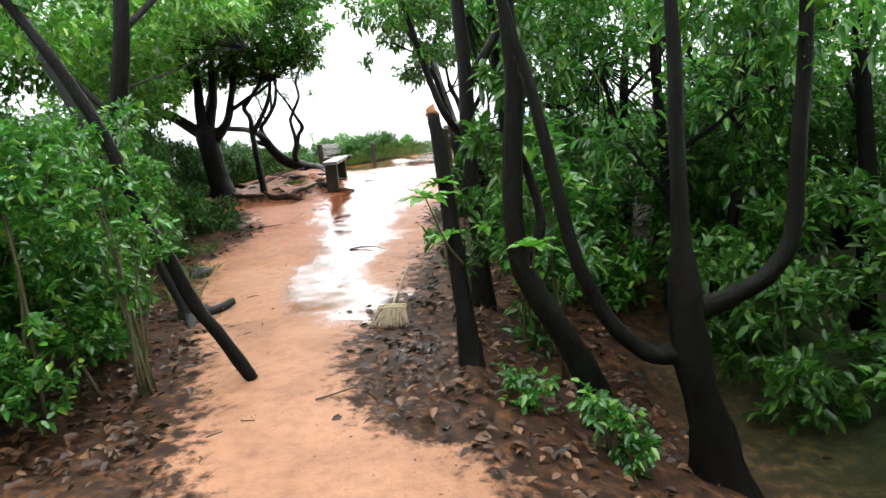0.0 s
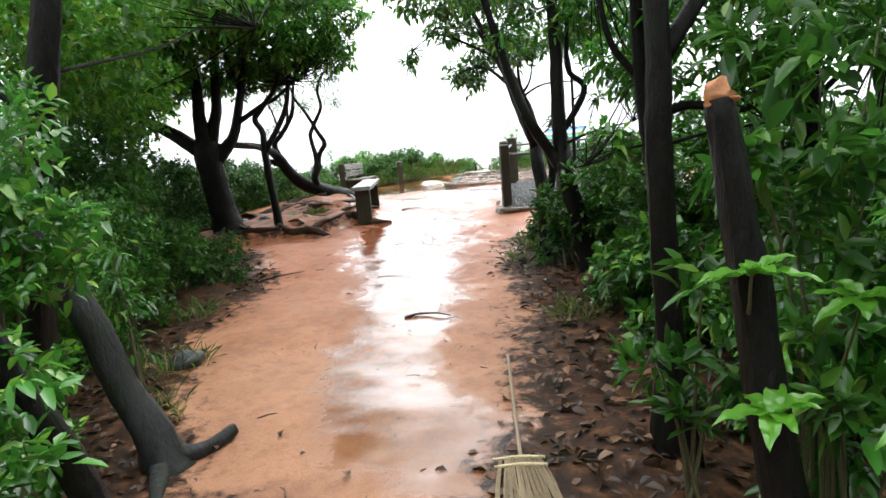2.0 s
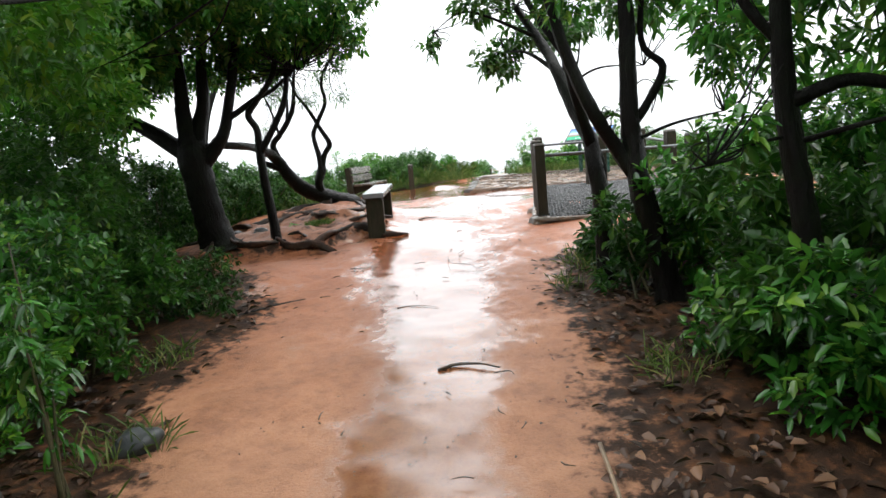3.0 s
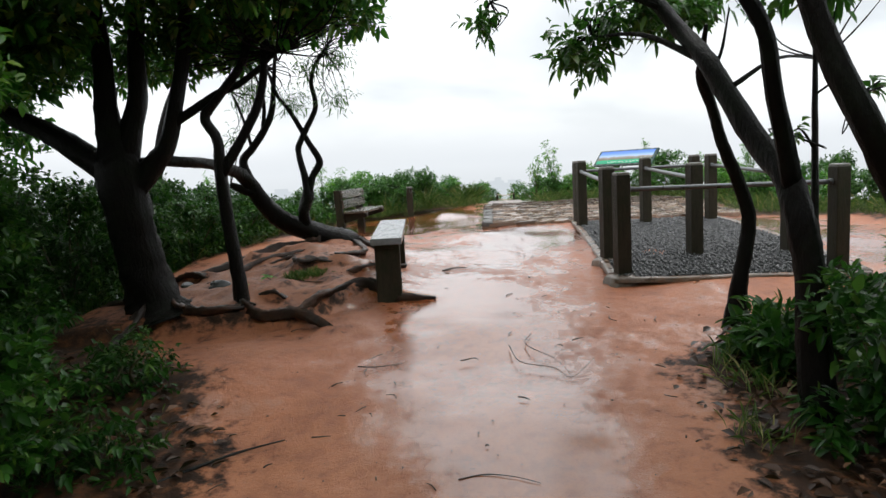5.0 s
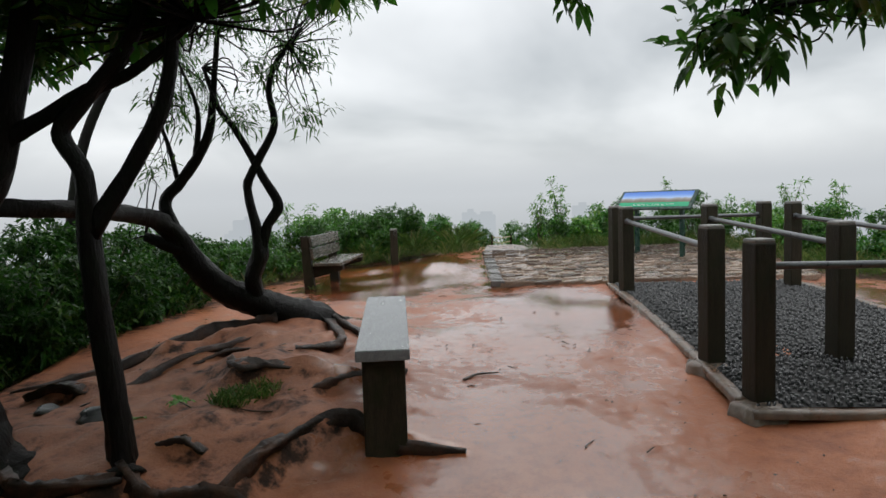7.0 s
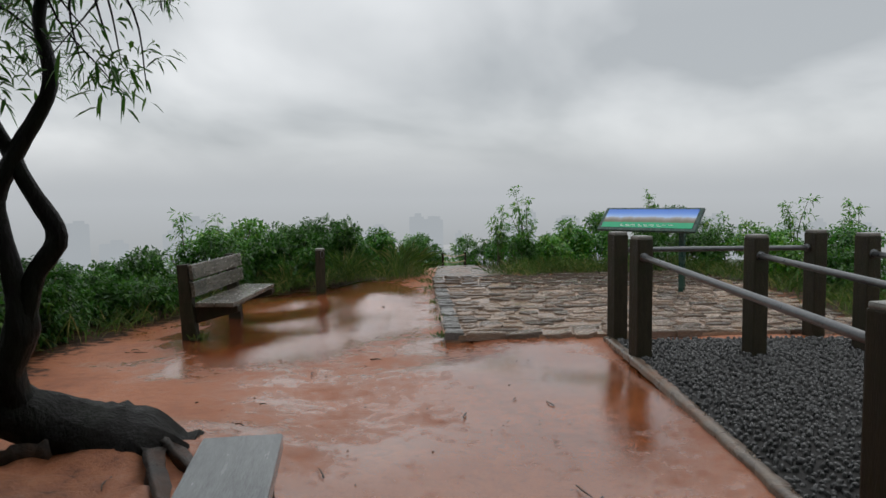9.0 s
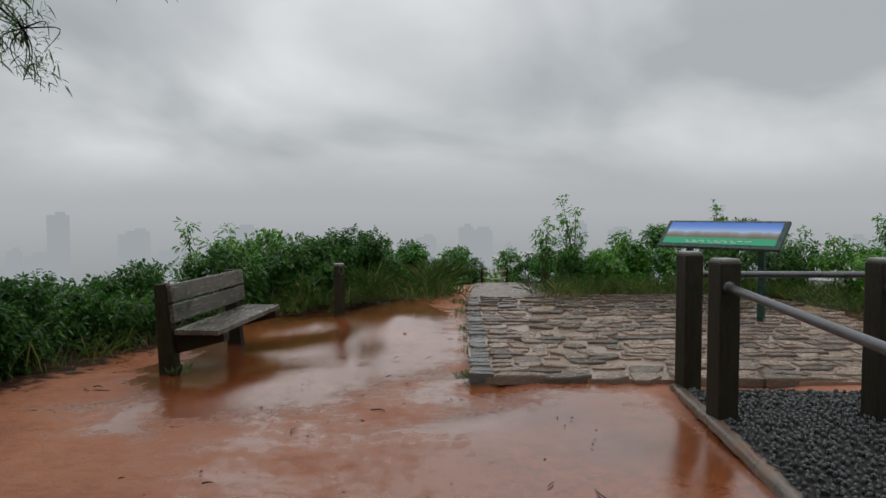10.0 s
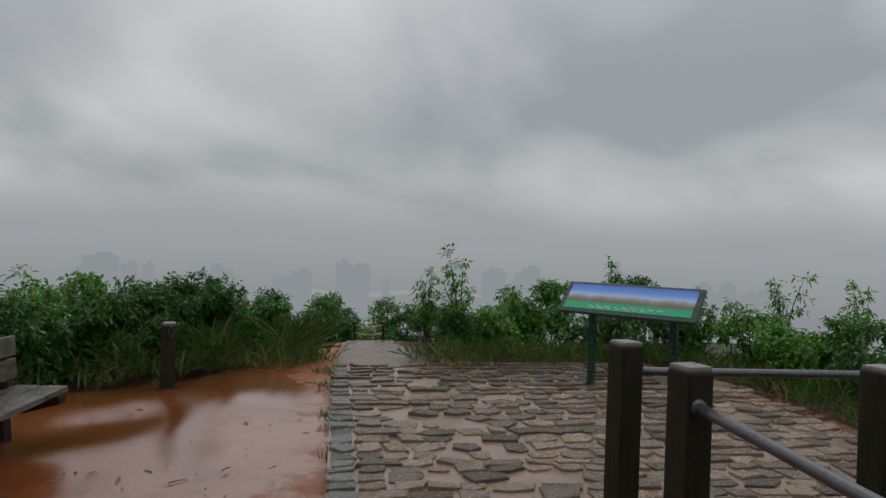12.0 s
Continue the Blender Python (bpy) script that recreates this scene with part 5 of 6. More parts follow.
leafy_bush(0.75, 5.9, [(0.40, 5.8, 1.55, 0.20), (0.79, 6.0, 1.86, 0.24), (0.85, 5.7, 1.53, 0.24), (0.66, 6.0, 1.25, 0.24), (0.85, 5.8, 1.05, 0.24), (0.6, 5.7, 0.82, 0.22), (0.62, 6.2, 2.05, 0.24), (1.05, 6.0, 2.05, 0.26), (0.55, 5.45, 0.6, 0.18)], 790, "glossy bush with long whorled leaves by a broken trunk")
leafy_bush(-2.35, 4.75, [(-2.08, 4.72, 0.90, 0.16), (-2.2, 4.7, 1.15, 0.22), (-2.42, 4.65, 1.4, 0.25), (-2.55, 4.7, 1.0, 0.25), (-2.6, 4.8, 1.75, 0.25), (-2.45, 4.75, 0.65, 0.2)], 792, "small-leaved green bush round a leaning stem", 0.085, 80)
leafy_bush(0.15, 5.9, [(0.19, 5.85, 0.95, 0.14), (-0.02, 5.85, 0.62, 0.15), (0.1, 5.9, 0.35, 0.15), (0.3, 5.9, 0.6, 0.15)], 791, "low glossy bush with long whorled leaves")
shrub(0.95, 6.0, 0.4, 1.7, LEAF, 70, 0.13, 0.052, 761, "tall glossy shrub between dark trunks", low=0.1)
shrub(-2.85, 4.45, 0.45, 2.4, LEAF, 80, 0.08, 0.042, 762, "bright leafy shrub overhanging the path", low=0.5, droop=0.1, stems=2)
shrub(-3.2, 6.1, 0.6, 2.5, LEAF, 80, 0.08, 0.042, 767, "bright leafy shrub overhanging the path", low=0.52, droop=0.1, stems=2, blobs=12)
shrub(-3.5, 5.4, 0.7, 2.6, LEAF, 85, 0.09, 0.05, 768, "bright leafy shrub overhanging the path", low=0.3, droop=0.1, stems=2, blobs=12)
shrub(0.55, 11.1, 0.5, 1.0, LEAF_SHADED, 70, 0.11, 0.045, 780, "dark glossy shrub round a leaning trunk", droop=0.15)
shrub(-4.3, 12.6, 0.45, 0.35, LEAF_SHADED, 60, 0.08, 0.03, 769, "low dark plant in shade under a tree")
shrub(-3.9, 11.4, 0.35, 0.35, LEAF_SHADED, 60, 0.08, 0.03, 770, "low dark plant in shade under a tree")
shrub(-5.2, 12.6, 0.6, 0.7, LEAF_SHADED, 60, 0.08, 0.03, 771, "low dark plant in shade under a tree")
shrub(-2.8, 4.75, 0.42, 1.25, LEAF, 80, 0.08, 0.042, 772, "bright leafy shrub overhanging the path", low=0.3, droop=0.1, stems=2)
shrub(-3.05, 3.9, 0.5, 1.3, LEAF, 80, 0.08, 0.042, 773, "bright leafy shrub overhanging the path", low=0.2, droop=0.1, stems=2)
shrub(-3.1, 5.15, 0.5, 1.5, LEAF, 80, 0.08, 0.042, 763, "bright leafy shrub overhanging the path", low=0.25, droop=0.1, stems=2)
big_sprig(-3.75, 15.05, 0.72, (-3.45, 15.2, 0.60), 0.10, 8, "small fallen leafy twig on wet clay")
big_sprig(-3.95, 14.9, 0.66, (-3.6, 15.1, 0.58), 0.09, 9, "small fallen leafy twig on wet clay")
shrub(0.95, 3.9, 0.25, 0.45, LEAF, 70, 0.08, 0.035, 764, "low green plant between dark trunks")
shrub(0.45, 4.3, 0.2, 0.3, LEAF, 60, 0.07, 0.03, 765, "low green plant between dark trunks")


# ---- furniture of the lookout ----
def plank_bench():
    root = empty("plank_seat", -2.37, 15.3, 0.44, 0)
    part("seat_plank", box(0.32, 1.74, 0.07, pose(0, 0, 0.695, 2.1), 0.01), SEAT, root, "wet grey timber plank top")
    for s in (-1, 1):
        part("leg", box(0.26, 0.14, 0.82, pose(0, s * 0.70, 0.235 + s * 0.026), 0.012), POST, root)
        part("bearer", box(0.24, 0.20, 0.05, pose(0, s * 0.70, 0.634 + s * 0.026), 0.006), POST, root)
    return tagged(root, "backless bench with wet grey plank on timber pedestals", "bench")


def bracket(length, deep, shallow, thick, x, y, z):
    """A timber bracket, deep at the back and tapering to the front."""
    bm = box(length, thick, deep, None, 0)
    for v in bm.verts:
        if v.co.x > 0 and v.co.z < 0:
            v.co.z = deep / 2 - shallow
    bmesh.ops.bevel(bm, geom=bm.edges[:], offset=0.008, segments=2, affect="EDGES", profile=0.6)
    bm.transform(pose(x, y, z))
    return bm


def back_bench():
    root = empty("bench", -3.52, 21.74, 0.62, -8.8)
    for s in (-1, 1):
        part("end_post", box(0.17, 0.13, 1.0, pose(-0.03, s * 0.78, 0.38, 0, -4, 0), 0.012, taper=0.72), POST, root)
        part("seat_bearer", bracket(0.50, 0.20, 0.07, 0.12, 0.27, s * 0.72, 0.31), POST, root)
    for k in range(2):
        part("seat_slat", box(0.205, 1.72, 0.05, pose(0.18 + k * 0.22, 0, 0.436), 0.008), TIMBER, root, "wet grey seat slat")
        part("back_slat", box(0.045, 1.72, 0.165, pose(0.06 - k * 0.016, 0, 0.605 + k * 0.19, 0, -6, 0), 0.008), TIMBER, root)
    part("back_strap", box(0.02, 0.04, 0.40, pose(0.022, 0.1, 0.68, 0, -5, 0), 0.003), RAIL, root, "thin metal strap")
    return tagged(root, "weathered timber bench with two back slats", "bench")


plank_bench()
back_bench()


def timber_post(name, x, y, top, w, label, group="", lean=0.0):
    z = gz(x, y)
    root = empty(name, x, y, z, 6)
    h = top - z
    part("shaft", box(w, w, h + 0.1, pose(0, 0, h / 2 - 0.05, lean), 0.012), POST, root)
    part("cap", box(w * 0.94, w * 0.94, 0.035, pose(0, 0, h + 0.012, lean), 0.014), POST_TOP, root)
    return tagged(root, label, "post", group)


marker = timber_post("marker_post", -2.34, 24.25, 1.40, 0.15, "short grey timber marker post at the clay edge")
v, f = tube([(0.03 + 0.03 * math.cos(a), -0.078, 0.62 + 0.055 * math.sin(a), 0.005) for a in np.linspace(0, 6.2, 10)], 6, 3, 0.0)
put_mesh("wire_loop", v, f, RAIL, marker, "thin metal loop")
POSTS = {"a": (0.19, 14.94), "a2": (0.26, 15.76), "c": (1.31, 15.70), "l": (2.42, 15.58), "m": (2.43, 14.66), "d": (0.88, 19.92), "e": (0.74, 19.08), "j": (1.82, 18.98), "i": (2.93, 18.93), "f": (2.93, 19.62)}
for key, (x, y) in POSTS.items():
    timber_post("fence_post", x, y, gz(x, y) + 1.13, 0.155, "square mossy timber post holding a steel handrail", "handrail posts")


def handrail(a, b, drop=0.16):
    (x0, y0), (x1, y1) = POSTS[a], POSTS[b]
    root = empty("handrail", x0, y0, gz(x0, y0))
    p0, p1 = Vector((0, 0, 1.13 - drop)), Vector((x1 - x0, y1 - y0, gz(x1, y1) - gz(x0, y0) + 1.13 - drop))
    v, f = tube([(*p0, 0.027), (*p1, 0.027)], 14, 6, 0.0)
    put_mesh("rail", v, f, RAIL, root)
    for p, q in ((p0, p1), (p1, p0)):
        d = (q - p).normalized()
        v, f = tube([(*(p + d * 0.072), 0.04), (*(p + d * 0.10), 0.04)], 14, 2, 0.0)
        put_mesh("collar", v, f, RAIL, root)
    return tagged(root, "round grey steel handrail between timber posts", "handrail", "handrails")


for a, b in (("a2", "e"), ("c", "j"), ("l", "i"), ("d", "f"), ("a", "m")):
    handrail(a, b)


def picture_material():
    """A printed panorama: blue sky, hazy hills and city, green band."""
    m, n, l = material("panorama_print")
    sep = n.new("ShaderNodeSeparateXYZ")
    co = n.new("ShaderNodeTexCoord").outputs["Object"]
    l.new(co, sep.inputs[0])
    mp = n.new("ShaderNodeMapping")
    mp.inputs["Scale"].default_value = (1, 0.15, 1)
    l.new(co, mp.inputs[0])
    wob = span(n, l, noise_of(n, l, 5, 4, 0.5, mp.outputs[0]), 0.3, 0.7, -0.02, 0.02)
    add = n.new("ShaderNodeMath")
    l.new(sep.outputs[1], add.inputs[0])
    l.new(wob, add.inputs[1])
    land = ramp_of(n, l, span(n, l, add.outputs[0], -0.20, 0.20, 0, 1), [(0.30, (0.10, 0.13, 0.06)), (0.42, (0.20, 0.17, 0.13)), (0.52, (0.34, 0.33, 0.33)), (0.60, (0.40, 0.52, 0.75))])
    sky = ramp_of(n, l, span(n, l, sep.outputs[1], -0.20, 0.20, 0, 1), [(0.55, (0.42, 0.58, 0.85)), (0.75, (0.14, 0.30, 0.75)), (1.0, (0.05, 0.16, 0.62))])
    hill = ramp_of(n, l, span(n, l, add.outputs[0], -0.20, 0.20, 0, 1), [(0.55, (0, 0, 0)), (0.60, (1, 1, 1))])
    colour = mix_of(n, l, hill, land, sky)
    band = ramp_of(n, l, span(n, l, sep.outputs[1], -0.20, 0.20, 0, 1), [(0.295, (0, 0, 0)), (0.305, (1, 1, 1))])
    colour = mix_of(n, l, band, (0.01, 0.36, 0.17), colour)
    p = n.new("ShaderNodeBsdfPrincipled")
    l.new(colour, p.inputs["Base Color"])
    p.inputs["Roughness"].default_value = 0.18
    finish(n, l, p.outputs[0])
    return m


PRINT = picture_material()
WHITE = surface("pale_print", (0.5, 0.6, 0.55), (0.65, 0.72, 0.68), 30, (0.3, 0.4), 0.05)


def info_panel():
    root = empty("information_panel", 2.72, 23.0, gz(2.72, 23.0), -56.0)
    z = 1.85 - gz(2.72, 23.0)
    tilt = pose(0, 0, z, 48.6, 0, 0)
    part("frame", box(1.66, 0.46, 0.05, tilt, 0.012), GREEN_METAL, root, "dark green metal frame")
    pic = part("picture", box(1.54, 0.37, 0.004, None, 0), PRINT, root, "printed panorama of city under blue sky")
    pic.matrix_basis = tilt @ pose(0, 0.005, 0.0285)
    for row, (y, n) in enumerate(((-0.125, 9), (-0.15, 7))):
        for k in range(n):
            bar = part("caption_bar", box(0.045 + 0.02 * ((k * 7 + row) % 3), 0.008, 0.002, None, 0), WHITE, pic)
            bar.matrix_basis = pose(-0.42 + k * 0.105 + 0.03 * row, y - 0.005, 0.0035)
    for s in (-1, 1):
        part("leg", box(0.075, 0.075, z + 0.16, pose(s * 0.50, 0.11, (z + 0.16) / 2 - 0.08), 0.006), GREEN_METAL, root)
        part("foot_plate", box(0.16, 0.16, 0.02, pose(s * 0.50, 0.11, 0.012), 0.004), GREEN_METAL, root)
    return tagged(root, "tilted green-framed panorama panel on two legs", "sign")


info_panel()


# ---- the pebble walk and its kerb ----
BED = [(0.10, 14.80), (2.60, 14.52), (3.14, 19.45), (0.80, 19.80)]


def bed_point(u, v):
    a, b, c, d = (np.array(p) for p in BED)
    return (a * (1 - u) + b * u) * (1 - v) + (d * (1 - u) + c * u) * v


def bed_z(x, y):
    return gz(x, y) + 0.045


def pebble_walk():
    nu, nv = 26, 48
    verts = []
    for j in range(nv + 1):
        for i in range(nu + 1):
            x, y = bed_point(i / nu, j / nv)
            verts.append((x, y, bed_z(x, y)))
    faces = [[j * (nu + 1) + i, j * (nu + 1) + i + 1, (j + 1) * (nu + 1) + i + 1, (j + 1) * (nu + 1) + i] for j in range(nv) for i in range(nu)]
    bed = put_mesh("pebble_walk", verts, faces, MORTAR)
    tagged(bed, "dark cobbled massage walk set in mortar", "pavement", kind="structure")
    rng = np.random.default_rng(3)
    rows = []
    for j in range(92):
        for i in range(46):
            u, v = (i + 0.5 + rng.uniform(-0.3, 0.3)) / 46, (j + 0.5 + rng.uniform(-0.3, 0.3)) / 92
            rows.append(bed_point(u, v))
    rows = np.array(rows)
    z = ground_z(rows[:, 0], rows[:, 1]) + 0.04
    n = len(rows)
    a = np.arange(6) / 6 * 2 * np.pi
    tpl = np.array([(math.cos(q), math.sin(q), 0) for q in a] + [(0.82 * math.cos(q), 0.82 * math.sin(q), 0.7) for q in a] + [(0, 0, 1)])
    tri = []
    for k in range(6):
        m = (k + 1) % 6
        tri += [[k, m, 6 + m], [k, 6 + m, 6 + k], [6 + k, 6 + m, 12]]
    near = np.argsort(np.abs(rows[:, 0] - (0.1 + (rows[:, 1] - 14.8) * 0.14)) + np.abs(rows[:, 1] - 16.6) * 0.12)[:300]
    kinds = []
    for k in range(6):
        q = tpl.copy()
        q[:12] *= rng.uniform(0.85, 1.15, (12, 1))
        me = bpy.data.meshes.new("cobble")
        me.from_pydata(q.tolist(), [], tri)
        me.materials.append(PEBBLE)
        me.polygons.foreach_set("use_smooth", [True] * len(me.polygons))
        kinds.append(me)
    for k in near:
        ob = new("cobble", kinds[k % 6])
        ob.parent = bed
        ob.matrix_basis = pose(rows[k, 0], rows[k, 1], z[k], 0, 0, rng.normal(23, 40)) @ Matrix.Diagonal((rng.uniform(0.020, 0.032), rng.uniform(0.010, 0.019), rng.uniform(0.018, 0.042), 1))
    rest = np.setdiff1d(np.arange(n), near)
    rows, z, n = rows[rest], z[rest], len(rest)
    turn = rng.normal(0.4, 0.7, n)
    sx, sy, sz = rng.uniform(0.020, 0.032, n), rng.uniform(0.010, 0.019, n), rng.uniform(0.018, 0.042, n)
    lx, ly = tpl[None, :, 0] * sx[:, None], tpl[None, :, 1] * sy[:, None]
    X = rows[:, 0, None] + lx * np.cos(turn)[:, None] - ly * np.sin(turn)[:, None]
    Y = rows[:, 1, None] + lx * np.sin(turn)[:, None] + ly * np.cos(turn)[:, None]
    Z = z[:, None] + tpl[None, :, 2] * sz[:, None]
    stones = fast_mesh("pebble", np.stack([X, Y, Z], -1).reshape(-1, 3), (np.arange(n)[:, None, None] * 13 + np.array(tri)[None]).reshape(-1, 3), PEBBLE, bed)
    tagged(stones, "small dark upright cobbles", kind="stuff")


def kerb(name, line, w, h, label):
    """A worn concrete strip along (x, y) points, its edges crumbled."""
    rng = np.random.default_rng(len(line))
    p = smooth_line([(x, y, 0, 0) for x, y in line], 14)[:, :2]
    t = unit(np.gradient(p, axis=0))
    side = np.stack([-t[:, 1], t[:, 0]], 1)
    prof = [(-0.5, -0.10), (-0.5, 0.6), (-0.42, 0.95), (0, 1.0), (0.42, 0.95), (0.5, 0.6), (0.5, -0.10)]
    verts = []
    for k in range(len(p)):
        g = gz(*p[k])
        wide = w * (1 + rng.uniform(-0.14, 0.14))
        for u, v in prof:
            q = p[k] + side[k] * u * wide
            verts.append((q[0], q[1], g + v * h * (1 + rng.uniform(-0.08, 0.08))))
    m = len(prof)
    faces = [[k * m + i, k * m + i + 1, (k + 1) * m + i + 1, (k + 1) * m + i] for k in range(len(p) - 1) for i in range(m - 1)]
    faces += [list(range(m))[::-1], [(len(p) - 1) * m + i for i in range(m)]]
    ob = put_mesh(name, verts, faces, CONCRETE)
    return tagged(ob, label, "kerb", kind="structure")


def footing(x, y, r):
    """A lump of crumbled concrete round a post's foot."""
    rng = np.random.default_rng(int(x * 100 + y))
    verts, faces, seg = [], [], 18
    g = gz(x, y)
    wob = [rng.uniform(0.7, 1.25) for _ in range(seg)]
    for k, (rr, z) in enumerate(((1.15, -0.08), (1.0, 0.02), (0.84, 0.04), (0.3, 0.05))):
        for i in range(seg):
            a = 2 * math.pi * i / seg
            verts.append((x + r * rr * wob[i] * math.cos(a), y + r * rr * wob[i] * math.sin(a), g + z))
    for k in range(3):
        for i in range(seg):
            faces.append([k * seg + i, k * seg + (i + 1) % seg, (k + 1) * seg + (i + 1) % seg, (k + 1) * seg + i])
    faces.append([3 * seg + i for i in range(seg)])
    ob = put_mesh("post_footing", verts, faces, CONCRETE)
    tagged(ob, "crumbled wet concrete footing round a post", "footing")


pebble_walk()
kerb("kerb_1", [(0.08, 14.95), (0.14, 15.4), (0.27, 16.3), (0.52, 18.0), (0.79, 19.95)], 0.095, 0.055, "worn concrete kerb beside the pebble walk")
kerb("kerb_2", [(0.05, 14.78), (0.8, 14.66), (1.6, 14.6), (2.65, 14.46)], 0.10, 0.05, "worn concrete kerb beside the pebble walk")
kerb("kerb_3", [(2.64, 14.5), (2.85, 16.4), (3.05, 18.2), (3.2, 19.4)], 0.11, 0.06, "worn concrete kerb beside the pebble walk")
for q in ("a", "a2"):
    footing(POSTS[q][0] - 0.03, POSTS[q][1] - 0.02, 0.18)


# ---- fallen things on the path ----
def broom():
    hx, hy, tx, ty = -0.60, 6.55, -0.50, 8.2
    root = empty("broom", hx, hy, gz(hx, hy))
    up = lambda x, y, dz: (x - hx, y - hy, gz(x, y) + dz - gz(hx, hy))
    v, f = tube([(*up(hx + 0.01, hy + 0.02, 0.06), 0.014), (*up(-0.55, 7.3, 0.05), 0.013), (*up(tx, ty, 0.03), 0.012)], 8, 6, 0.06)
    put_mesh("handle", v, f, BAMBOO, root, "thin bamboo handle")
    for k, dy in enumerate((0.02, -0.07)):
        v, f = tube([(-0.15, dy, 0.05, 0.010), (0, dy, 0.058, 0.011), (0.15, dy - 0.01, 0.05, 0.010)], 8, 5, 0.1, k)
        put_mesh("binding", v, f, CANE, root, "pale cane cross binding")
    rng = np.random.default_rng(8)
    pieces = []
    for k in range(130):
        u = rng.uniform(-0.14, 0.14)
        pieces.append(tube([(u * 0.8, 0.03, 0.045 + rng.uniform(-0.02, 0.02), 0.003), (u * 1.15, -0.28, 0.04 + rng.uniform(-0.02, 0.02), 0.003), (u * 1.4 + rng.normal(0, 0.012), -0.6 + rng.uniform(-0.07, 0.07), 0.02 + rng.uniform(-0.008, 0.01), 0.0015)], 4, 3, 0.1, k))
    v, f = join(pieces)
    tagged(put_mesh("bristle", v, f, BRISTLE, root), "stiff straw bristles", kind="stuff")
    return tagged(root, "straw yard broom lying in wet leaf litter", "broom")


broom()


def stone(x, y, r, label="dark wet stone lying on the clay", seed=0, flat=0.6):
    rng = np.random.default_rng(seed)
    bm = bmesh.new()
    bmesh.ops.create_icosphere(bm, subdivisions=3, radius=1)
    a, b = rng.random(3) * 6, rng.random(3) * 6
    for v in bm.verts:
        n = noise.noise(Vector(v.co * 1.3) + Vector(a)) * 0.35 + noise.noise(Vector(v.co * 4) + Vector(b)) * 0.08
        v.co = v.co * (1 + n)
        v.co.x *= r * 1.25
        v.co.y *= r * 0.9
        v.co.z *= r * flat
    me = bpy.data.meshes.new("stone")
    bm.to_mesh(me)
    bm.free()
    me.materials.append(STONE)
    me.polygons.foreach_set("use_smooth", [True] * len(me.polygons))
    ob = new("stone", me)
    ob.matrix_basis = pose(x, y, gz(x, y) + r * flat * 0.45, 0, 0, rng.random() * 90)
    return tagged(ob, label, "stone")


stone(-3.3, 8.6, 0.12, seed=2, flat=0.85)


stone(-4.25, 15.0, 0.10, "dark wet stone among tree roots", 5, 0.6)
stone(-4.7, 15.25, 0.07, "dark wet stone among tree roots", 6, 0.6)


def stick(line, r, label, seed=0, mat=None):
    """A fallen stick through (x, y, lift) points."""
    x0, y0 = line[0][:2]
    z0 = gz(x0, y0)
    n = len(line)
    v, f = tube([(x - x0, y - y0, gz(x, y) - z0 + lift * 0.12, r * 0.75 * (1 - 0.6 * k / (n - 1))) for k, (x, y, lift) in enumerate(line)], 6, 6, 0.25, seed)
    ob = put_mesh("fallen_stick", v, f, mat or TWIG)
    ob.matrix_basis = pose(x0, y0, z0)
    return tagged(ob, label, "stick", "fallen sticks")


stick([(-1.42, 9.58, 0.0), (-1.28, 9.66, 0.035), (-1.1, 9.64, 0.03), (-0.95, 9.54, 0.0)], 0.022, "dark arched root piece lying on the clay", 1)
stick([(-1.85, 11.2, 0.0), (-1.7, 11.23, 0.012), (-1.55, 11.19, 0.012), (-1.42, 11.12, 0.0)], 0.006, "dark fallen stick on wet clay", 2)
stick([(-1.1, 13.35, 0.005), (-1.18, 13.1, 0.02), (-1.0, 12.75, 0.02), (-0.95, 12.42, 0.01)], 0.006, "thin forked fallen twig on wet clay", 3)
stick([(-1.32, 13.1, 0.005), (-1.28, 12.75, 0.02), (-1.05, 12.6, 0.02), (-0.95, 12.42, 0.01), (-0.7, 12.75, 0.01)], 0.006, "thin forked fallen twig on wet clay", 4)
stick([(-2.55, 12.85, 0.01), (-2.4, 12.82, 0.02), (-2.2, 12.86, 0.01)], 0.009, "thin fallen twig on wet clay", 5)
stick([(-1.78, 15.7, 0.0), (-1.66, 15.82, 0.035), (-1.48, 15.86, 0.0)], 0.018, "dark root piece lying on the clay", 6)
stick([(-1.55, 15.45, 0.01), (-1.42, 15.34, 0.015), (-1.3, 15.36, 0.01)], 0.012, "short dark twig on wet clay", 7)
stick([(-3.1, 7.75, 0.01), (-2.85, 7.9, 0.03), (-2.5, 8.05, 0.01)], 0.014, "dark fallen stick beside the path", 8)
stick([(-1.0, 4.35, 0.01), (-0.85, 4.45, 0.02), (-0.65, 4.6, 0.01)], 0.012, "short dark twig on leaf litter", 9)
stick([(-3.55, 15.1, 0.02), (-3.25, 14.95, 0.05), (-2.95, 14.95, 0.02)], 0.010, "thin dark twig among tree roots", 12)
stick([(-3.05, 15.05, 0.02), (-2.98, 14.85, 0.04), (-2.85, 14.75, 0.02)], 0.012, "thin dark twig among tree roots", 13)
stick([(-3.9, 19.5, 0.005), (-3.7, 19.48, 0.01), (-3.5, 19.55, 0.005)], 0.010, "short dark twig on wet clay", 14)
stick([(-4.6, 10.9, 0.05), (-4.2, 11.0, 0.06), (-3.7, 11.15, 0.03)], 0.02, "grey fallen branch at the path edge", 10, BARK_GREY)
stick([(-3.6, 11.3, 0.02), (-3.2, 11.6, 0.05), (-2.9, 11.75, 0.02)], 0.016, "grey fallen branch at the path edge", 11, BARK_GREY)


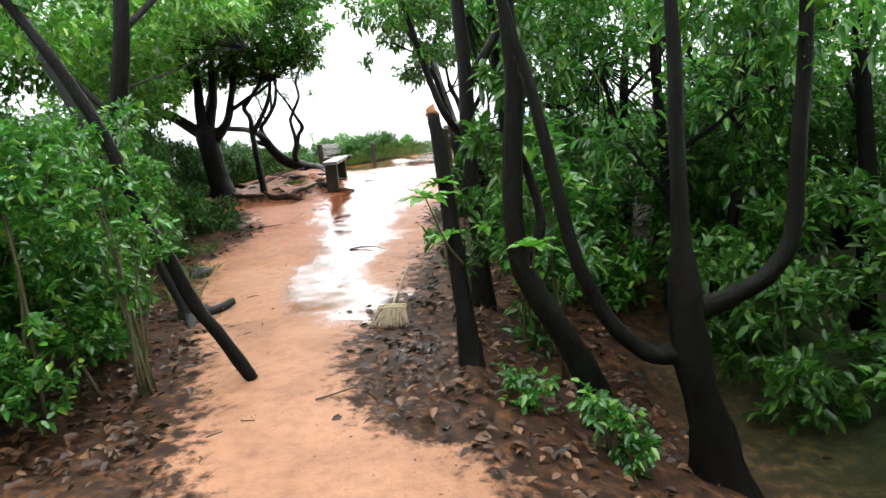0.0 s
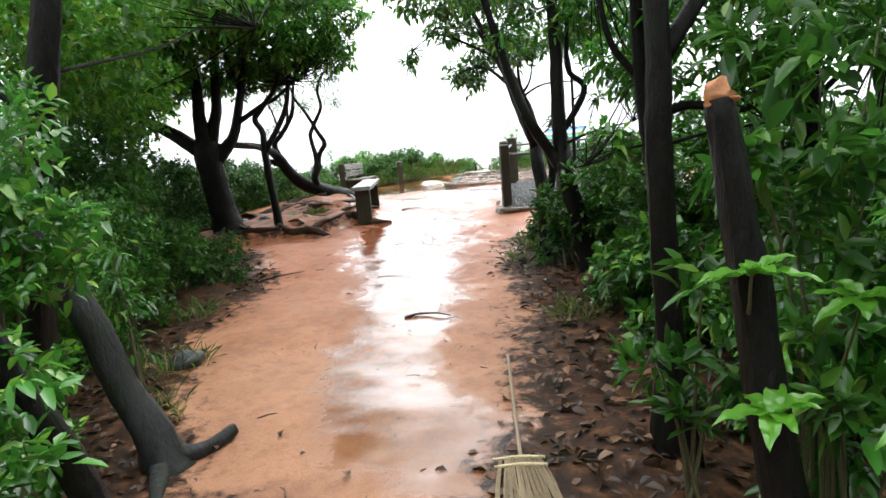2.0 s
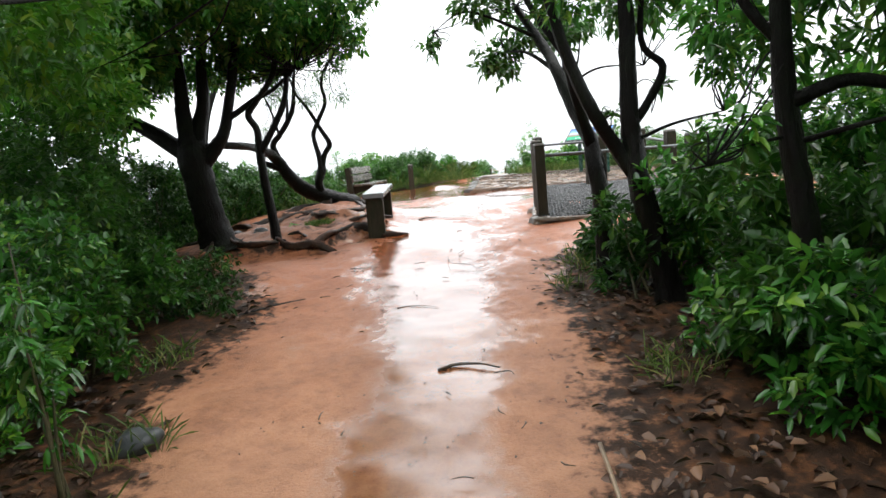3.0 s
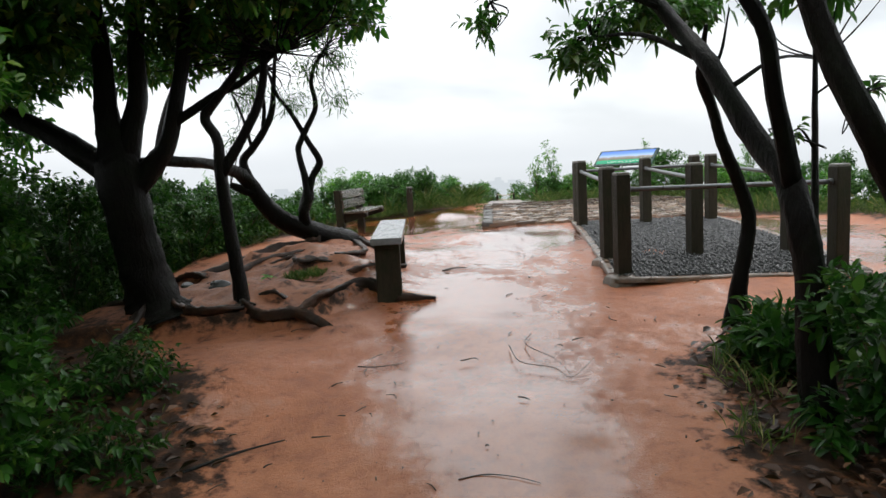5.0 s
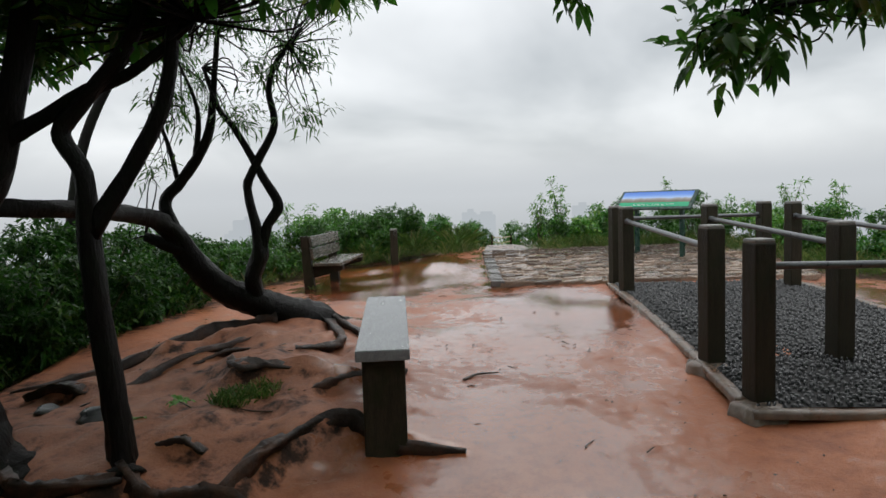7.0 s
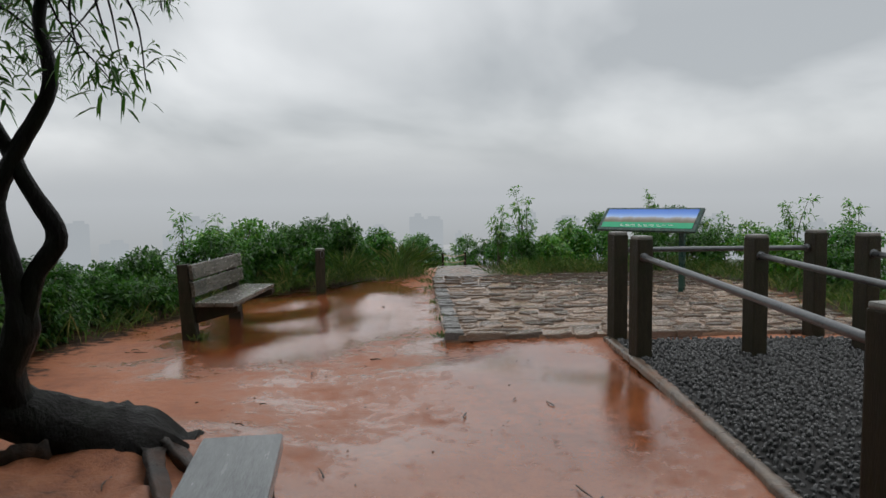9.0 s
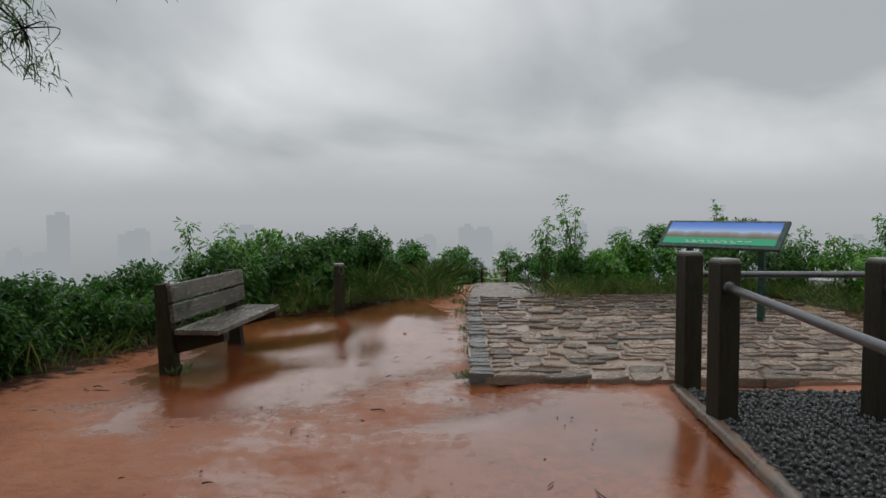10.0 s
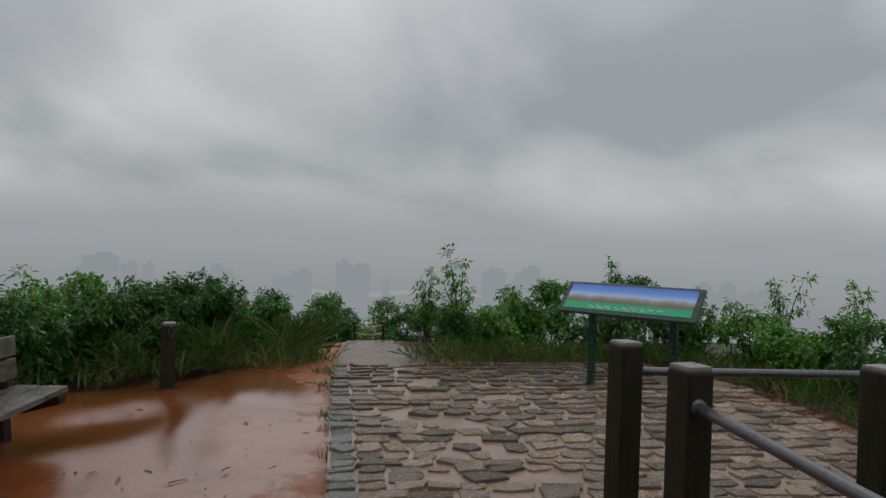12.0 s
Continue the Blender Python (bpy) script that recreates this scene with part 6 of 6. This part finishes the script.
def litter():
    """Fallen leaves in the mould beside the path, and crumbs and twigs strewn on the clay."""
    rng = np.random.default_rng(21)
    n = 24000
    x, y = rng.uniform(-6.5, 4.5, n), rng.uniform(-0.5, 13.6, n)
    inside = np.minimum(x - np.interp(y, LEFT_Y, LEFT_X), np.interp(y, RIGHT_Y, RIGHT_X) - x)
    keep = (inside < rng.normal(-0.12, 0.16, n)) & (inside > -2.6) | ((rng.random(n) < 0.006) & (y < 9))
    x, y = x[keep], y[keep]
    m = len(x)
    p = np.stack([x, y, ground_z(x, y) + rng.uniform(0.008, 0.03, m)], 1)
    a = rng.random(m) * 6.283
    way = np.stack([np.cos(a), np.sin(a), rng.normal(0, 0.18, m)], 1)
    ln = rng.uniform(0.04, 0.12, m)
    v, f = blades(p, way, ln, ln * rng.uniform(0.4, 0.65, m), rng, 0.12, 0.3)
    tagged(fast_mesh("leaf_litter", v, f, LITTER), "wet brown fallen leaves beside the path", "leaf litter", kind="stuff")
    pieces = []
    for k in range(620):
        x, y = rng.uniform(-5, 3.2), rng.uniform(1.0, 24.0)
        if y > 14.3 and x > -0.2:
            continue
        a, ln = rng.random() * 6.28, rng.uniform(0.02, 0.16) ** 1.3 * 1.6
        dx, dy = math.cos(a) * ln / 2, math.sin(a) * ln / 2
        b = rng.normal(0, ln * 0.15)
        pieces.append(tube([(x - dx, y - dy, gz(x - dx, y - dy) + 0.003, 0.0045), (x + b, y + b, gz(x, y) + 0.008, 0.0045), (x + dx, y + dy, gz(x + dx, y + dy) + 0.002, 0.002)], 5, 3, 0.2, k))
    v, f = join(pieces)
    n = 2400
    x, y = rng.uniform(-4.6, 1.5, n), rng.uniform(2.5, 24.0, n)
    keep = (x > np.interp(y, LEFT_Y, LEFT_X)) & (x < np.where(y > 14.3, np.where(y > 20, -1.0, 0.0), np.interp(y, RIGHT_Y, RIGHT_X)))
    x, y = x[keep], y[keep]
    m = len(x)
    size = rng.uniform(0.1, 1.0, m) ** 2 * 0.010 + 0.003
    tpl = np.array([(1, 0, 0), (-0.5, 0.85, 0), (-0.5, -0.85, 0), (0.1, 0, 0.9)])
    pts = np.stack([x, y, ground_z(x, y) - 0.001], 1)[:, None, :] + tpl[None] * size[:, None, None] * rng.uniform(0.5, 1.5, (m, 1, 3))
    tri = np.array([[0, 1, 3], [1, 2, 3], [2, 0, 3]])
    tagged(fast_mesh("clay_crumb", pts.reshape(-1, 3), (np.arange(m)[:, None, None] * 4 + tri[None]).reshape(-1, 3), TWIG, smooth=False), "dark crumbs strewn on wet clay", "crumbs", kind="stuff")
    tagged(put_mesh("twig_litter", v, f, TWIG), "small dark twigs strewn on wet clay", "twigs", kind="stuff")


litter()


# ---- grass at the lookout's edge ----
def grass(name, spots, label, seed, tall=(0.25, 0.6), mat=None):
    rng = np.random.default_rng(seed)
    pos, way, ln = [], [], []
    for x, y, r, n in spots:
        a, d = rng.random(n) * 6.283, r * np.sqrt(rng.random(n))
        px, py = x + d * np.cos(a), y + d * np.sin(a)
        pos.append(np.stack([px, py, ground_z(px, py) - 0.01], 1))
        lean = rng.normal(0, 0.42, (n, 2))
        way.append(np.concatenate([lean, np.ones((n, 1))], 1))
        ln.append(rng.uniform(*tall, n))
    pos, way, ln = np.vstack(pos), np.vstack(way), np.concatenate(ln)
    v, f = blades(pos, way, ln, rng.uniform(0.008, 0.016, len(ln)), rng, 0.35, 0.3)
    return tagged(fast_mesh(name, v, f, mat or GRASS), label, "grass", kind="stuff")


def build_grass():
    rng = np.random.default_rng(40)
    edge = []
    for y in np.arange(15.6, 24.4, 0.3):
        x = np.interp(y, LEFT_Y, LEFT_X) - 0.35
        edge.append((x + rng.normal(0, 0.1), y, 0.3, 22))
    for x in np.arange(-4.0, -0.6, 0.28):
        edge.append((x, 25.0 + rng.normal(0, 0.15), 0.35, 110))
    for x in np.arange(1.0, 5.0, 0.25):
        edge.append((x, 25.1 + rng.normal(0, 0.12), 0.4, 130))
    for y in np.arange(14.0, 24.6, 0.4):
        edge.append((np.interp(y, RIGHT_Y, RIGHT_X) + 0.45 + rng.normal(0, 0.1), y, 0.45, 110))
        edge.append((np.interp(y, RIGHT_Y, RIGHT_X) + 1.1 + rng.normal(0, 0.1), y, 0.5, 90))
    grass("edge_grass", edge, "mixed green and straw-coloured grass along the lookout edge", 41)
    grass("strap_grass", [(-1.0, 25.35, 0.2, 120), (-0.75, 25.9, 0.2, 100), (-1.9, 25.2, 0.18, 130), (-2.9, 25.1, 0.15, 70), (-4.1, 23.9, 0.2, 60)], "tall arching tuft of strap grass", 42, (0.6, 1.1))
    grass("short_tuft", [(-3.40, 15.12, 0.15, 320), (-3.22, 15.25, 0.13, 220), (-0.72, 21.5, 0.12, 60), (-0.68, 22.6, 0.10, 50), (-0.55, 23.8, 0.14, 80), (-0.5, 24.5, 0.2, 120), (-3.55, 20.95, 0.12, 60), (-2.4, 24.35, 0.12, 40), (-0.92, 20.5, 0.08, 40)], "short green grass tuft on the clay", 43, (0.06, 0.16))
    grass("path_grass", [(-3.4, 8.6, 0.3, 90), (-3.9, 10.2, 0.35, 120), (-4.2, 11.6, 0.35, 120), (-3.1, 7.6, 0.25, 60), (0.3, 9.2, 0.3, 90), (0.4, 12.2, 0.4, 140), (1.3, 12.9, 0.5, 160), (-0.1, 11.4, 0.2, 40)], "green grass blades at the path edge", 44, (0.15, 0.4))


build_grass()


# ---- the flagstone terrace ----
def pave_edges(y):
    left = -0.90 + (y - 20.23) * 0.1
    right = np.interp(y, [19.5, 20.8, 21.7, 23.4, 24.2, 24.7], [3.75, 3.95, 4.1, 4.45, 4.2, 3.7])
    return left, right


def pave_z(x, y):
    return gz(x, y) + 0.055


def terrace():
    nx, ny = 40, 40
    verts = []
    for j in range(ny + 1):
        for i in range(nx + 1):
            u = i / nx
            y0 = 20.31 - 0.14 * max(0, u * 4.7)
            y = y0 + (24.62 - y0) * j / ny
            l, r = pave_edges(y)
            x = l + (r - l) * u
            verts.append((x, y, pave_z(x, y)))
    faces = [[j * (nx + 1) + i, j * (nx + 1) + i + 1, (j + 1) * (nx + 1) + i + 1, (j + 1) * (nx + 1) + i] for j in range(ny) for i in range(nx)]
    rim = [i for i in range(nx + 1)] + [(j + 1) * (nx + 1) - 1 for j in range(1, ny + 1)] + [ny * (nx + 1) + i for i in range(nx - 1, -1, -1)] + [j * (nx + 1) for j in range(ny - 1, 0, -1)]
    base = len(verts)
    verts += [(verts[q][0], verts[q][1], verts[q][2] - 0.12) for q in rim]
    for k in range(len(rim)):
        m = (k + 1) % len(rim)
        faces.append([rim[k], base + k, base + m, rim[m]])
    bed = put_mesh("terrace", verts, faces, JOINT, smooth=False)
    tagged(bed, "rough flagstone terrace in sandy joints", "pavement", kind="structure")
    rng = np.random.default_rng(17)
    kinds = []
    for k in range(30):
        q = rng.integers(4, 7)
        ring = []
        corner = [(-0.5, -0.5), (0.5, -0.5), (0.5, 0.5), (-0.5, 0.5)] if q == 4 else [(-0.48, -0.3), (0.0, -0.55), (0.5, -0.34), (0.44, 0.45), (-0.42, 0.48)] if q == 5 else [(-0.5, -0.38), (-0.05, -0.52), (0.46, -0.42), (0.5, 0.36), (0.02, 0.5), (-0.46, 0.42)][:6]
        for cx, cy in corner:
            ring.append((cx + rng.uniform(-0.17, 0.13), cy + rng.uniform(-0.22, 0.22)))
        n = len(ring)
        tilt = rng.uniform(-0.25, 0.25, 2)
        v, f = [], []
        for sc, z in ((1.0, -0.5), (1.0, 0.75), (0.955, 1.0)):
            for cx, cy in ring:
                v.append((cx * sc, cy * sc, z + (tilt[0] * cx + (tilt[1] - 0.2) * cy) * (z > 0)))
        for a in range(2):
            for i in range(n):
                f.append([a * n + i, a * n + (i + 1) % n, (a + 1) * n + (i + 1) % n, (a + 1) * n + i])
        f.append([2 * n + i for i in range(n)])
        me = bpy.data.meshes.new("flagstone")
        me.from_pydata(v, [], f)
        me.materials.append(SLATE)
        me.update()
        kinds.append(me)
    rest_v, rest_f, made = [], [], 0
    y = 20.28
    while y < 24.55:
        depth = rng.uniform(0.12, 0.20)
        l, r = pave_edges(y)
        x = l + 0.02
        first = True
        while x < r - 0.08:
            w = 0.19 if first else (rng.uniform(0.26, 0.42) if y < 20.3 else rng.uniform(0.15, 0.34))
            yy = y + depth / 2 - 0.14 * (x + w / 2 + 0.9) * max(0.0, 1 - (y - 20.28) / 4.3) + rng.uniform(-0.012, 0.012)
            xx = x + w / 2
            edge_stone = first
            bare = not first and y > 20.3 and rng.random() < (0.24 if 0.0 < xx < 0.75 else 0.06)
            x += w + rng.uniform(0.010, 0.04)
            first = False
            if bare or (xx > 0.95 and yy < 19.75 and xx < 3.1):
                continue
            me = kinds[rng.integers(len(kinds))]
            high = rng.uniform(0.010, 0.026) if y > 20.3 else rng.uniform(0.042, 0.055)
            m = pose(xx, yy, pave_z(xx, yy) + (0.002 if y > 20.3 else -0.022), rng.normal(0, 1.8), rng.normal(0, 1.8), rng.normal(0, 3 if edge_stone or y < 20.3 else 7)) @ Matrix.Diagonal((w * rng.uniform(0.9, 1.06), depth * rng.uniform(0.9, 1.08), high, 1))
            if made < 300:
                ob = new("flagstone", me)
                ob.parent = bed
                ob.matrix_basis = m
                if edge_stone:
                    ob.material_slots[0].link = "OBJECT"
                    ob.material_slots[0].material = BORDER
                made += 1
            else:
                b = len(rest_v)
                rest_v += [tuple(m @ q.co) for q in me.vertices]
                rest_f += [[b + i for i in q.vertices] for q in me.polygons]
        y += depth + 0.016
    if rest_v:
        tagged(put_mesh("far_flagstone", rest_v, rest_f, SLATE, bed, smooth=False), kind="stuff")


def far_path():
    """The concrete footpath that leaves the terrace and drops down the hill, with a rope fence at the bend."""
    verts, faces = [], []
    rows = 11
    for k in range(rows + 1):
        y = 24.55 + k * 0.32
        for u in np.linspace(0, 1, 7):
            x = -0.44 + 0.17 * k * 0.32 + u * max(0.8, 1.6 - 0.12 * k)
            verts.append((x, y, gz(x, y) + 0.03))
    faces = [[k * 7 + i, k * 7 + i + 1, k * 7 + i + 8, k * 7 + i + 7] for k in range(rows) for i in range(6)]
    ob = put_mesh("pavement", verts, faces, CONCRETE)
    tagged(ob, "pale wet concrete footpath leading downhill", "pavement", kind="structure")


terrace()
far_path()


def rope_fence():
    x0, y0 = 0.55, 28.3
    root = empty("rope_fence", x0, y0, gz(x0, y0))
    for x in (-0.26, 0.26):
        part("fence_stake", box(0.05, 0.05, 0.62, pose(x, 0, 0.26), 0.006), POST, root)
    for z in (0.22, 0.38, 0.52):
        v, f = tube([(-0.26, -0.02, z, 0.010), (0, -0.02, z - 0.04, 0.010), (0.26, -0.02, z, 0.010)], 6, 5, 0.0)
        put_mesh("rope", v, f, CANE, root, "pale sagging rope")
    tagged(root, "small rope fence at the footpath bend", "fence")


rope_fence()
